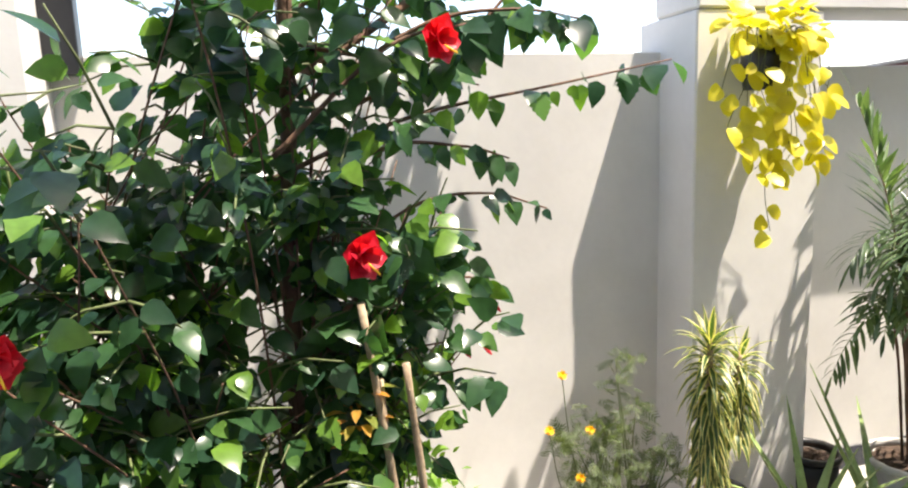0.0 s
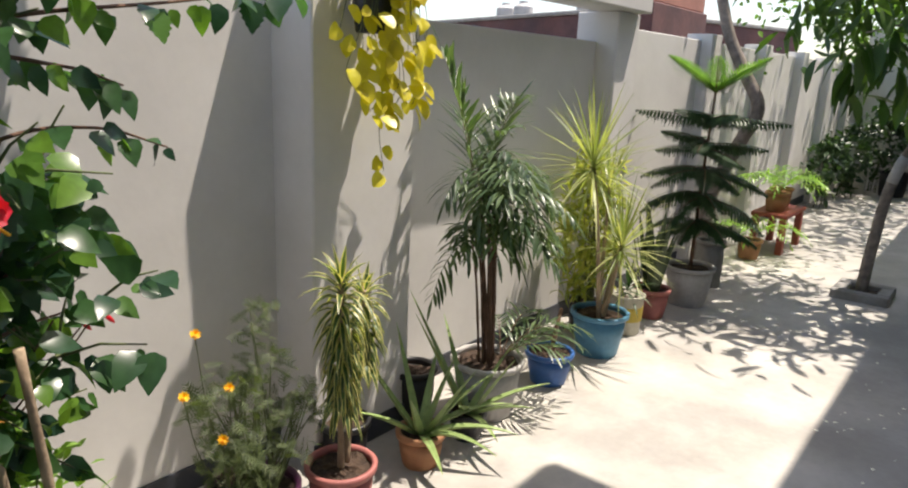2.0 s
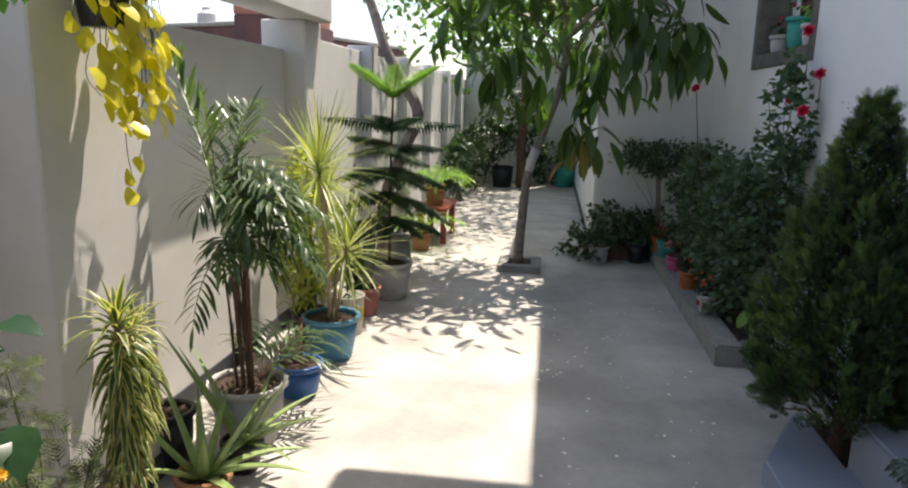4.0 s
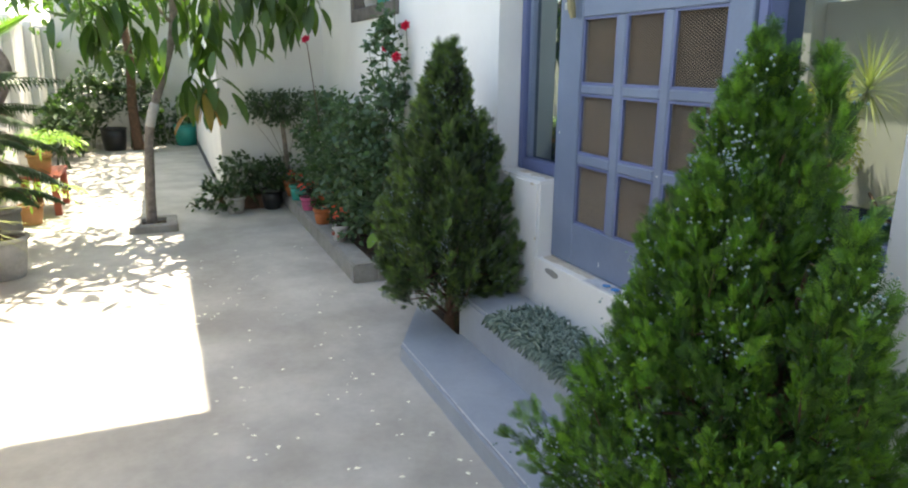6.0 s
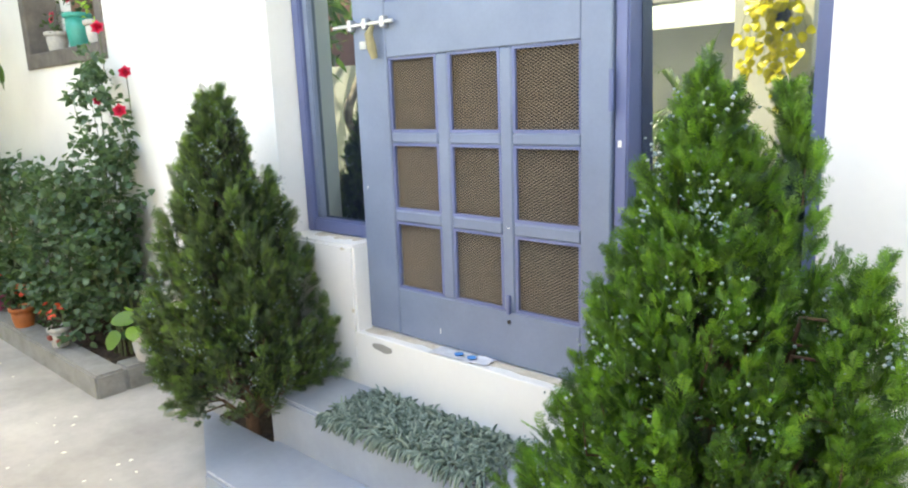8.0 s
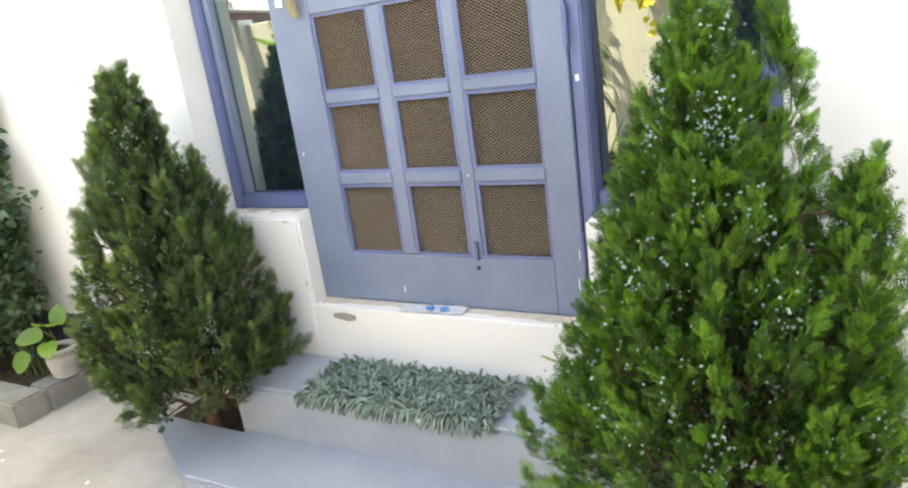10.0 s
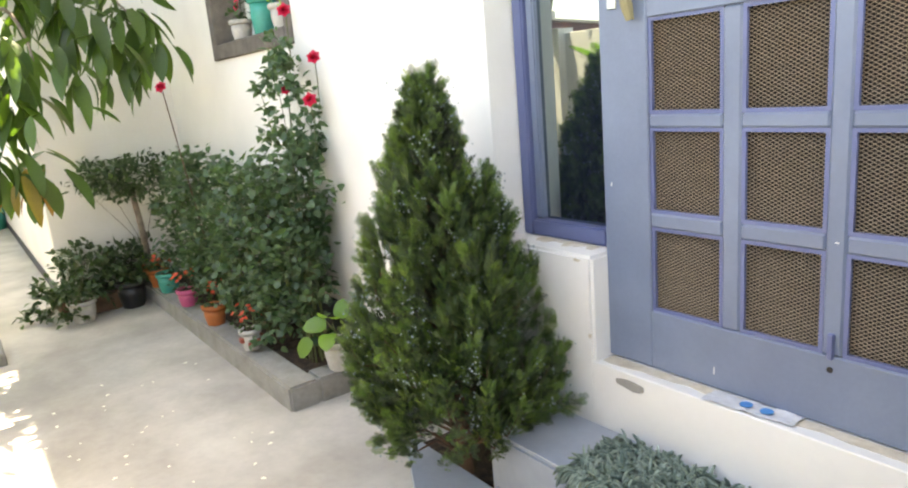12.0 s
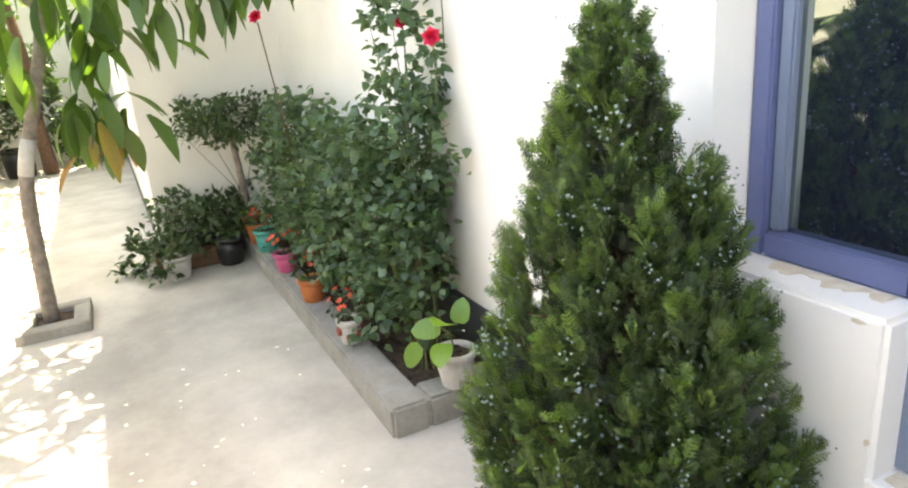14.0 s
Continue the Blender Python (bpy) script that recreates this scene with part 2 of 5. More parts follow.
def lathe(profile, n=28, wobble=0.0, ring=False):
    """A turned shape from (radius, height) pairs, open at neither end."""
    bm = bmesh.new()
    rings = []
    for r, z in profile:
        rings.append([bm.verts.new((r * math.cos(2 * math.pi * i / n) * (1 + wobble * math.sin(3 * i)), r * math.sin(2 * math.pi * i / n), z)) for i in range(n)])
    for a, b in zip(rings, rings[1:]):
        for i in range(n):
            bm.faces.new((a[i], a[(i + 1) % n], b[(i + 1) % n], b[i]))
    if ring:
        a, b = rings[-1], rings[0]
        for i in range(n):
            bm.faces.new((a[i], a[(i + 1) % n], b[(i + 1) % n], b[i]))
        return bm
    bm.faces.new(list(reversed(rings[0])))
    bm.faces.new(rings[-1])
    return bm


def add_tube(bm, pts, radii, n=7):
    pts = [Vector(q) for q in pts]
    rings = []
    for i, q in enumerate(pts):
        d = (pts[min(i + 1, len(pts) - 1)] - pts[max(i - 1, 0)]).normalized()
        a = d.orthogonal().normalized() if i == 0 else (a - d * a.dot(d)).normalized()
        b = d.cross(a)
        r = radii[i] if isinstance(radii, (list, tuple)) else radii
        rings.append([bm.verts.new(q + (a * math.cos(2 * math.pi * k / n) + b * math.sin(2 * math.pi * k / n)) * r) for k in range(n)])
    for u, w in zip(rings, rings[1:]):
        for k in range(n):
            bm.faces.new((u[k], u[(k + 1) % n], w[(k + 1) % n], w[k]))
    bm.faces.new(list(reversed(rings[0])))
    bm.faces.new(rings[-1])


def bend(points, steps=6):
    """A smooth curve through the points."""
    P = [Vector(q) for q in points]
    P = [2 * P[0] - P[1]] + P + [2 * P[-1] - P[-2]]
    out = []
    for i in range(1, len(P) - 2):
        for k in range(steps):
            t = k / steps
            a, b, c, d = P[i - 1], P[i], P[i + 1], P[i + 2]
            out.append(0.5 * (2 * b + (c - a) * t + (2 * a - 5 * b + 4 * c - d) * t * t + (3 * b - a - 3 * c + d) * t ** 3))
    out.append(P[-2].copy())
    return out


class Blades:
    """Gathers ribbons and small blades into one mesh."""

    def __init__(self):
        self.v, self.f, self.m, self.n = [], [], [], 0

    def add(self, v, f, mi=0):
        self.v.append(np.asarray(v, dtype=float))
        n = self.n
        self.f.extend([tuple(i + n for i in q) for q in f])
        self.m.extend([mi] * len(f) if isinstance(mi, int) else mi)
        self.n += len(v)

    def ribbon(self, base, d, L, W, droop=0.3, segs=4, prof=None, fold=0.25, side=None, margin=0.0):
        """A leaf blade that leaves base along d and bends down."""
        p, d = np.array(base, float), np.array(d, float)
        d /= np.linalg.norm(d) + 1e-9
        s = np.cross(d, (0, 0, 1)) if side is None else np.array(side, float)
        if np.linalg.norm(s) < 1e-3:
            s = np.array((1.0, 0, 0))
        s /= np.linalg.norm(s)
        vs, fs, ms = [], [], []
        step = L / segs
        cols = 5 if margin else 3
        for i in range(segs + 1):
            t = i / segs
            w = W / 2 * (prof(t) if prof else math.sin(math.pi * min(0.98, t * 0.86 + 0.1)))
            up = np.cross(s, d)
            if margin:
                for k in (-1, -(1 - margin), 0, 1 - margin, 1):
                    vs.append(p + s * w * k + up * fold * w * abs(k))
            else:
                vs += [p - s * w + up * fold * w, p, p + s * w + up * fold * w]
            if i:
                a, b = (i - 1) * cols, i * cols
                for k in range(cols - 1):
                    fs.append((a + k, a + k + 1, b + k + 1, b + k))
                    ms.append(1 if margin and k in (0, 3) else 0)
            p = p + d * step
            d = d + np.array((0, 0, -1.0)) * droop / segs
            d /= np.linalg.norm(d)
        self.add(vs, fs, ms)
        return p

    def scatter(self, tv, tf, P, D, U, S):
        """Places a blade template at every point."""
        tv = np.asarray(tv, float)
        Y = D / (np.linalg.norm(D, axis=1, keepdims=True) + 1e-9)
        X = np.cross(Y, U)
        X /= np.linalg.norm(X, axis=1, keepdims=True) + 1e-9
        Z = np.cross(X, Y)
        S = np.broadcast_to(np.asarray(S, float), (len(P),))[:, None, None]
        V = P[:, None, :] + S * (tv[None, :, 0:1] * X[:, None] + tv[None, :, 1:2] * Y[:, None] + tv[None, :, 2:3] * Z[:, None])
        k = len(tv)
        base = self.n
        self.v.append(V.reshape(-1, 3))
        for i in range(len(P)):
            o = base + i * k
            self.f.extend([tuple(j + o for j in q) for q in tf])
        self.m.extend([0] * (len(P) * len(tf)))
        self.n += len(P) * k

    def mesh(self, name, smooth=True):
        me = bpy.data.meshes.new(name)
        me.from_pydata(np.concatenate(self.v).tolist(), [], self.f)
        me.polygons.foreach_set("material_index", self.m)
        if smooth:
            me.shade_smooth()
        return me

    def part(self, name, mats, parent=None, label="", smooth=True):
        return link_mesh(name, self.mesh(name, smooth), mats, parent, label)


def ovate(t):
    return math.sin(math.pi * min(1, (t ** 0.62) * 0.97 + 0.03)) ** 0.9 + 0.02


def heart(t):
    return max(0.03, (1 - t) ** 0.6 * (0.75 + 1.3 * t) * (0.6 + 0.4 * min(1, t * 6)))


def lance(t):
    return max(0.03, math.sin(math.pi * min(1.0, t * 0.93 + 0.06)) ** 0.8)


def strap(t):
    return max(0.02, (0.55 + 0.45 * min(1, t * 4)) * (1 - max(0, t - 0.35) / 0.65) ** 0.8)


def blade_template(prof, W, segs=4, curl=0.25, fold=0.22, teeth=0.0):
    """A unit-long blade along +Y."""
    v, f = [], []
    for i in range(segs + 1):
        t = i / segs
        w = W / 2 * prof(t) * (1 + teeth * (1 if i % 2 else -1))
        z = -curl * t * t
        v += [(-w, t, z + fold * w), (0, t, z), (w, t, z + fold * w)]
        if i:
            a, b = 3 * (i - 1), 3 * i
            f += [(a, a + 1, b + 1, b), (a + 1, a + 2, b + 2, b + 1)]
    return np.array(v), f


def template_mesh(name, tv, tf, mat):
    me = bpy.data.meshes.new(name)
    me.from_pydata(np.asarray(tv).tolist(), [], tf)
    me.shade_smooth()
    me.materials.append(mat)
    return me


def leaf_object(me, parent, pnt, d, up, s, name="leaf"):
    ob = new(name, me)
    ob.parent = parent
    y = Vector(d).normalized()
    x = y.cross(Vector(up))
    x = x.normalized() if x.length > 1e-3 else y.orthogonal().normalized()
    z = x.cross(y)
    r = Matrix((x, y, z)).transposed().to_4x4()
    ob.matrix_basis = Matrix.Translation(Vector(pnt)) @ r @ Matrix.Scale(s, 4)
    return ob


def rand_dirs(n):
    d = RNG.normal(size=(n, 3))
    return d / np.linalg.norm(d, axis=1, keepdims=True)


def soil_disc(r, z):
    bm = bmesh.new()
    rings = [[bm.verts.new((0, 0, z + 0.012))]]
    for k in range(1, 5):
        q = r * k / 4
        rings.append([bm.verts.new((q * math.cos(i * math.pi / 10), q * math.sin(i * math.pi / 10), z + random.uniform(-0.006, 0.014))) for i in range(20)])
    for i in range(20):
        bm.faces.new((rings[0][0], rings[1][i], rings[1][(i + 1) % 20]))
    for a, b in zip(rings[1:], rings[2:]):
        for i in range(20):
            bm.faces.new((a[i], b[i], b[(i + 1) % 20], a[(i + 1) % 20]))
    return bm


def pot(parent, r, h, mat, base=0.72, rim=0.03, lip=0.012, x=0, y=0, z=0, label="", scallop=False):
    """A round pot with a rolled rim and soil; its parts go under parent."""
    b = r * base
    prof = [(b * 0.96, 0), (b, 0.006), (b + (r - b) * 0.5, h * 0.5), (r - lip, h - rim - 0.001),
            (r - 0.021, h - rim - 0.001), (r - 0.022, h * 0.8), (b * 0.8, h * 0.35)]
    body = lathe(prof, 32)
    bm = lathe([(r - lip, h - rim), (r, h - rim + 0.004), (r + 0.002, h - 0.005), (r - 0.004, h), (r - 0.016, h - 0.002), (r - 0.02, h - rim)], 32, ring=True)
    if scallop:
        for v in bm.verts:
            if v.co.z > h - rim - 0.02:
                a = math.atan2(v.co.y, v.co.x)
                k = 1 + 0.035 * abs(math.sin(8 * a))
                v.co.x, v.co.y = v.co.x * k, v.co.y * k
    bmesh.ops.translate(body, verts=body.verts, vec=(x, y, z))
    bmesh.ops.translate(bm, verts=bm.verts, vec=(x, y, z))
    q = part("pot", body, mat, parent, label, smooth=True)
    part("rim", bm, mat, q, smooth=True)
    bm = soil_disc(r - 0.017, h * 0.86)
    bmesh.ops.translate(bm, verts=bm.verts, vec=(x, y, z))
    part("soil", bm, M_SOIL, q, "dark brown soil")
    return q

# ---- large structure ----
def structure(name, bm, mat, label, category):
    return tagged(part(name, bm, mat), label, category, kind="structure")


GY = 2.92          # face of the garden wall's panels
HY = -0.25         # face of the house wall
# ground and floor
bm = bmesh.new()
bmesh.ops.create_grid(bm, x_segments=4, y_segments=4, size=400)
bmesh.ops.translate(bm, verts=bm.verts, vec=(0, 0, -0.06))
structure("ground", bm, M_CURB, "dusty ground around the walled yard", "ground")
structure("floor", box(-5.0, 14.2, -0.3, 3.1, -0.05, 0.0), M_FLOOR, "worn grey concrete yard floor with stains", "floor")

# garden wall: panels, pilaster, beam
bm = bmesh.new()
add_box(bm, -5.0, 1.95, GY, GY + 0.12, -0.05, 1.80, 0.004)
add_box(bm, 2.40, 4.33, GY, GY + 0.12, -0.05, 1.74, 0.004)
structure("wall_north", bm, M_GARDEN_WALL, "cream painted boundary wall panels", "wall")
bm = bmesh.new()
add_box(bm, 1.92, 2.44, 2.70, GY + 0.14, -0.05, 1.915, 0.006)
structure("pillar_1", bm, M_GARDEN_WALL, "cream painted square wall pillar", "pillar")
structure("pillar_3", box(-0.62, -0.10, 2.70, GY + 0.14, -0.05, 2.13, 0.006), M_GARDEN_WALL, "cream painted square wall pillar behind the hibiscus", "pillar")
structure("pillar_2", box(4.33, 4.62, 2.78, GY + 0.14, -0.05, 1.915, 0.006), M_GARDEN_WALL, "cream painted wall pillar", "pillar")
structure("beam", box(1.92, 4.60, 2.695, GY + 0.04, 1.918, 2.13, 0.008), M_GARDEN_WALL, "cream painted concrete beam over the wall opening", "beam")
bm = bmesh.new()
add_box(bm, 4.62, 14.2, GY, GY + 0.12, -0.05, 1.85, 0.004)
structure("wall_north_far", bm, M_GARDEN_WALL, "long cream boundary wall", "wall")
for i, x in enumerate((6.1, 7.6, 9.1, 10.6, 12.1)):
    structure("pilaster_%d" % (i + 1), box(x, x + 0.23, GY - 0.09, GY + 0.122, -0.05, 1.90, 0.005), M_GARDEN_WALL, "cream pilaster on the boundary wall", "pilaster")
structure("wall_east", box(13.4, 13.55, 0.5, GY - 0.002, -0.05, 2.45, 0.004), M_GARDEN_WALL, "cream end wall of the yard", "wall")
structure("wall_west", box(-3.2, -3.05, -0.3, GY - 0.002, -0.05, 2.2, 0.004), M_GARDEN_WALL, "cream wall closing the yard", "wall")
bm = bmesh.new()
add_box(bm, -5.0, 1.92, GY - 0.008, GY - 0.0005, 0, 0.10)
add_box(bm, 1.912, 2.448, 2.692, 2.699, 0, 0.10)
add_box(bm, 2.448, 4.33, GY - 0.008, GY - 0.0005, 0, 0.10)
add_box(bm, 4.62, 13.4, GY - 0.008, GY - 0.0005, 0, 0.10)
structure("baseboard_north", bm, M_SKIRT, "dark painted band along the wall base", "skirting")

# house: wall with a wide door opening and a window opening
DX0, DX1, DTOP = 0.89, 3.06, 2.62
WX0, WX1, WZ0, WZ1 = 4.66, 5.97, 1.74, 2.95
ROOF = 4.0
bm = bmesh.new()
T = 0.26
add_box(bm, -3.05, DX0, HY - T, HY, -0.05, ROOF)
add_box(bm, DX0, DX1, HY - T, HY, DTOP, ROOF)
add_box(bm, DX1, WX0, HY - T, HY, -0.05, ROOF)
add_box(bm, WX0, WX1, HY - T, HY, -0.05, WZ0)
add_box(bm, WX0, WX1, HY - T, HY, WZ1, ROOF)
add_box(bm, WX1, 7.2, HY - T, HY, -0.05, ROOF)
structure("wall_south", bm, M_WALL, "bright white plastered house wall", "wall")
structure("house_block", box(7.2, 13.4, HY - T, 0.83, -0.05, ROOF, 0.01), M_WALL, "white projecting room of the house", "wall")
structure("baseboard_south", box(3.3, 7.2, HY + 0.001, HY + 0.008, 0, 0.33), M_SKIRT, "dark painted band along the house base", "skirting")
structure("baseboard_block", box(7.5, 13.4, 0.831, 0.838, 0, 0.10), M_SKIRT, "dark painted band along the house base", "skirting")
bm = bmesh.new()
add_box(bm, -3.05, 13.4, -6.0, 0.46, ROOF, ROOF + 0.15)
structure("roof", bm, M_WALL, "flat concrete house roof", "roof")
structure("porch_roof", box(-3.05, 3.92, 0.461, 1.22, ROOF, ROOF + 0.15), M_WALL, "flat porch roof over the entrance", "roof")
# closes the house inside; its near-black colour stands in for room darkness
structure("inner_wall", box(-3.05, 13.4, -2.6, -2.5, 0, ROOF), M_BACK, "inner wall of the house, coloured near-black as an unlit room", "wall")

# entrance: plinth, ledges, steps
bm = bmesh.new()
add_box(bm, DX0, DX1, HY - T, HY, -0.05, 0.51, 0.003)
add_box(bm, 2.60, DX1 + 0.01, HY - T, HY + 0.003, 0.32, 0.875, 0.012, 2)
add_box(bm, DX0 - 0.01, 1.44, HY - T, HY + 0.003, 0.32, 0.875, 0.012, 2)
structure("door_sill", bm, M_WALL, "white chipped plinth under the door", "plinth")
structure("step_1", box(0.55, 2.80, HY + 0.002, 0.38, -0.04, 0.09, 0.012, 2), M_STEP, "blue-grey painted lower entrance step", "step")
bm = bmesh.new()
low = [bm.verts.new((x, y, -0.03)) for x, y in ((2.801, 0.37), (2.801, 0.062), (3.30, 0.062), (3.32, 0.10))]
high = [bm.verts.new((v.co.x, v.co.y, 0.072)) for v in low]
bm.faces.new(high)
for k in range(4):
    bm.faces.new((low[k], low[(k + 1) % 4], high[(k + 1) % 4], high[k]))
bmesh.ops.recalc_face_normals(bm, faces=bm.faces)
structure("step_1_end", bm, M_STEP, "blue-grey painted low slab beside the step", "step")
structure("step_2", box(1.2, 2.82, HY + 0.003, 0.06, 0.05, 0.29, 0.012, 2), M_STEP, "blue-grey painted upper entrance step", "step")

M_DUST = surface("sandy_dust", (0.66, 0.60, 0.50), (0.54, 0.47, 0.37), 25, 0.95, 0.2, 60, grain=0.3)
M_WORN = surface("worn_step_edge", (0.62, 0.63, 0.64), (0.45, 0.48, 0.52), 30, 0.7, 0.1, 60)


def ragged_strip(x0, x1, y0, y1, z, n=40, amp=0.35):
    """A thin flat layer with an uneven front border."""
    bm = bmesh.new()
    rows = []
    for i in range(n + 1):
        x = x0 + (x1 - x0) * i / n
        u = i / n * 6.283
        w = (y1 - y0) * (1 - amp * (0.5 + 0.28 * math.sin(2.3 * u + n) + 0.16 * math.sin(5.9 * u + 1.0) + 0.06 * math.sin(13 * u)))
        rows.append([bm.verts.new((x, y0, z)), bm.verts.new((x, y0 + w, z)), bm.verts.new((x, y0 + w, z - 0.002)), bm.verts.new((x, y0, z - 0.002))])
    for a, b in zip(rows, rows[1:]):
        for k in range(4):
            bm.faces.new((a[k], b[k], b[(k + 1) % 4], a[(k + 1) % 4]))
    bmesh.ops.recalc_face_normals(bm, faces=bm.faces)
    return bm


structure("sill_dust", ragged_strip(1.48, 2.59, -0.329, -0.272, 0.5118, 60, 0.45), M_DUST, "sandy dust lying on the white door sill", "dust")
structure("ledge_stain", ragged_strip(2.66, 2.95, -0.372, -0.30, 0.8766, 24, 0.8), M_DUST, "sandy stain on the window ledge", "stain")
structure("step_worn_edge", ragged_strip(1.21, 2.81, 0.046, 0.056, 0.2912, 90, 0.8), M_WORN, "pale worn front edge of the upper step", "worn edge")
structure("low_step_worn_edge", ragged_strip(0.57, 2.79, 0.366, 0.376, 0.0912, 90, 0.8), M_WORN, "pale worn front edge of the lower step", "worn edge")
for k, (x, z, w, h) in enumerate(((2.615, 0.60, 0.006, 0.010), (2.85, 0.52, 0.006, 0.009), (2.66, 0.857, 0.02, 0.006))):
    bm = bmesh.new()
    ring = [(x + w * math.cos(a) * random.uniform(0.6, 1.1), z + h * math.sin(a) * random.uniform(0.6, 1.1)) for a in [i * math.pi / 5 for i in range(10)]]
    f = bm.faces.new([bm.verts.new((u, HY + 0.0045, q)) for u, q in ring])
    g = bmesh.ops.extrude_face_region(bm, geom=[f])
    bmesh.ops.translate(bm, verts=[e for e in g['geom'] if isinstance(e, bmesh.types.BMVert)], vec=(0, -0.003, 0))
    bmesh.ops.recalc_face_normals(bm, faces=bm.faces)
    structure("plaster_flake_%d" % (k + 1), bm, M_DUST, "small spot where the white plaster flaked off", "chip")

# door frame with side lights
FY0, FY1 = -0.44, -0.375
frame_thing = tagged(thing("door_frame"), "dark lavender wooden door frame with glazed side lights", "door frame", kind="structure")
def frame_bar(x0, x1, z0, z1, y0=FY0, y1=FY1, mat=M_FRAME):
    part("frame_bar", box(x0, x1, y0, y1, z0, z1, 0.006, 2), mat, frame_thing)
frame_bar(3.005, 3.058, 0.875, 2.60)
frame_bar(2.965, 3.004, 0.94, 2.53, FY0 - 0.01, FY1 - 0.018, M_DOOR)
frame_bar(2.56, 2.64, 0.877, 2.60)
frame_bar(2.641, 3.004, 0.877, 0.938)
frame_bar(2.641, 3.004, 2.532, 2.60)
frame_bar(1.433, 1.478, 0.512, 2.60, FY0, -0.343)
frame_bar(0.892, 0.955, 0.877, 2.60)
frame_bar(0.956, 1.432, 0.877, 0.938)
frame_bar(0.956, 1.432, 2.532, 2.60)
frame_bar(1.476, 2.559, 2.565, 2.60)
part("pane", box(2.641, 2.964, -0.425, -0.415, 0.939, 2.531), M_GLASS, frame_thing, "tinted mirror-like glass pane")
pane = part("pane", box(-0.236, 0.236, -0.004, 0.004, -0.794, 0.794), M_GLASS, frame_thing, "tinted mirror-like glass pane")
pane.matrix_basis = pose(1.194, -0.412, 1.735, -1.5, 0, -1.0)  # sits slightly askew in its rebate

# the door: nine meshed lights below the lock rail, six above
door = tagged(thing("door_1"), "closed lavender-blue wooden door with brown wire mesh lights", "door", kind="structure")
DY0, DY1 = -0.374, -0.33
PX = [(1.584, 1.845), (1.895, 2.125), (2.18, 2.425)]
ROWS_Z = [(0.708, 0.980), (1.025, 1.285), (1.325, 1.602), (1.80, 2.08), (2.125, 2.40)]
part("stile", box(1.48, 1.584, DY0, DY1, 0.515, 2.56, 0.004), M_DOOR, door)
part("stile", box(2.425, 2.605, DY0, DY1, 0.515, 2.56, 0.004), M_DOOR, door)
for z0, z1 in ((0.515, 0.708), (1.602, 1.80), (2.40, 2.56)):
    part("rail", box(1.5845, 2.4245, DY0, DY1 - 0.001, z0, z1, 0.003), M_DOOR, door)
for i in range(2):
    for z0, z1 in ((0.7085, 1.6015), (1.8005, 2.3995)):
        part("muntin", box(PX[i][1], PX[i + 1][0], DY0 + 0.008, DY1 - 0.004, z0, z1, 0.006), M_DOOR, door)
for z0, z1 in ((0.980, 1.025), (1.285, 1.325), (2.08, 2.125)):
    for a, b in PX:
        part("muntin", box(a + 0.0005, b - 0.0005, DY0 + 0.008, DY1 - 0.004, z0, z1, 0.006), M_DOOR, door)


def wire_lattice(w, h, cell=0.0152, wire=0.0024):
    """Expanded metal: two sets of slanting strands."""
    v, f = [], []
    for sgn in (1, -1):
        k = -h * 1.8
        while k < w + h * 1.8:
            # strand x = k + sgn*1.8*z, clipped to the light
            z0, z1 = 0.0, h
            za, zb = (-k) / (1.8 * sgn), (w - k) / (1.8 * sgn)
            z0, z1 = max(z0, min(za, zb)), min(z1, max(za, zb))
            if z1 - z0 > 0.002:
                xa, xb = k + sgn * 1.8 * z0, k + sgn * 1.8 * z1
                n = len(v)
                yy = 0.0015 * sgn
                v += [(xa - wire, yy, z0), (xa + wire, yy, z0), (xb + wire, yy, z1), (xb - wire, yy, z1), (xa, yy + 0.0025, z0), (xb, yy + 0.0025, z1)]
                f += [(n, n + 4, n + 5, n + 3), (n + 4, n + 1, n + 2, n + 5)]
            k += cell * 1.25
    me = bpy.data.meshes.new("wire_mesh")
    me.from_pydata(v, [], f)
    me.materials.append(M_MESH)
    return me


for z0, z1 in ROWS_Z:
    for a, b in PX:
        me = wire_lattice(b - a, z1 - z0)
        q = new("wire_mesh", me)
        q.parent = door
        q.location = (a, DY1 - 0.022, z0)
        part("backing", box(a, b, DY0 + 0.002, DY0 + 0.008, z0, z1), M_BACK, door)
        bm = bmesh.new()
        for u0, u1, w0, w1 in ((a, a + 0.011, z0, z1), (b - 0.011, b, z0, z1), (a + 0.011, b - 0.011, z0, z0 + 0.011), (a + 0.011, b - 0.011, z1 - 0.011, z1)):
            add_box(bm, u0, u1, DY1 - 0.02, DY1 - 0.009, w0, w1)
        part("bead", bm, M_FRAME, door)
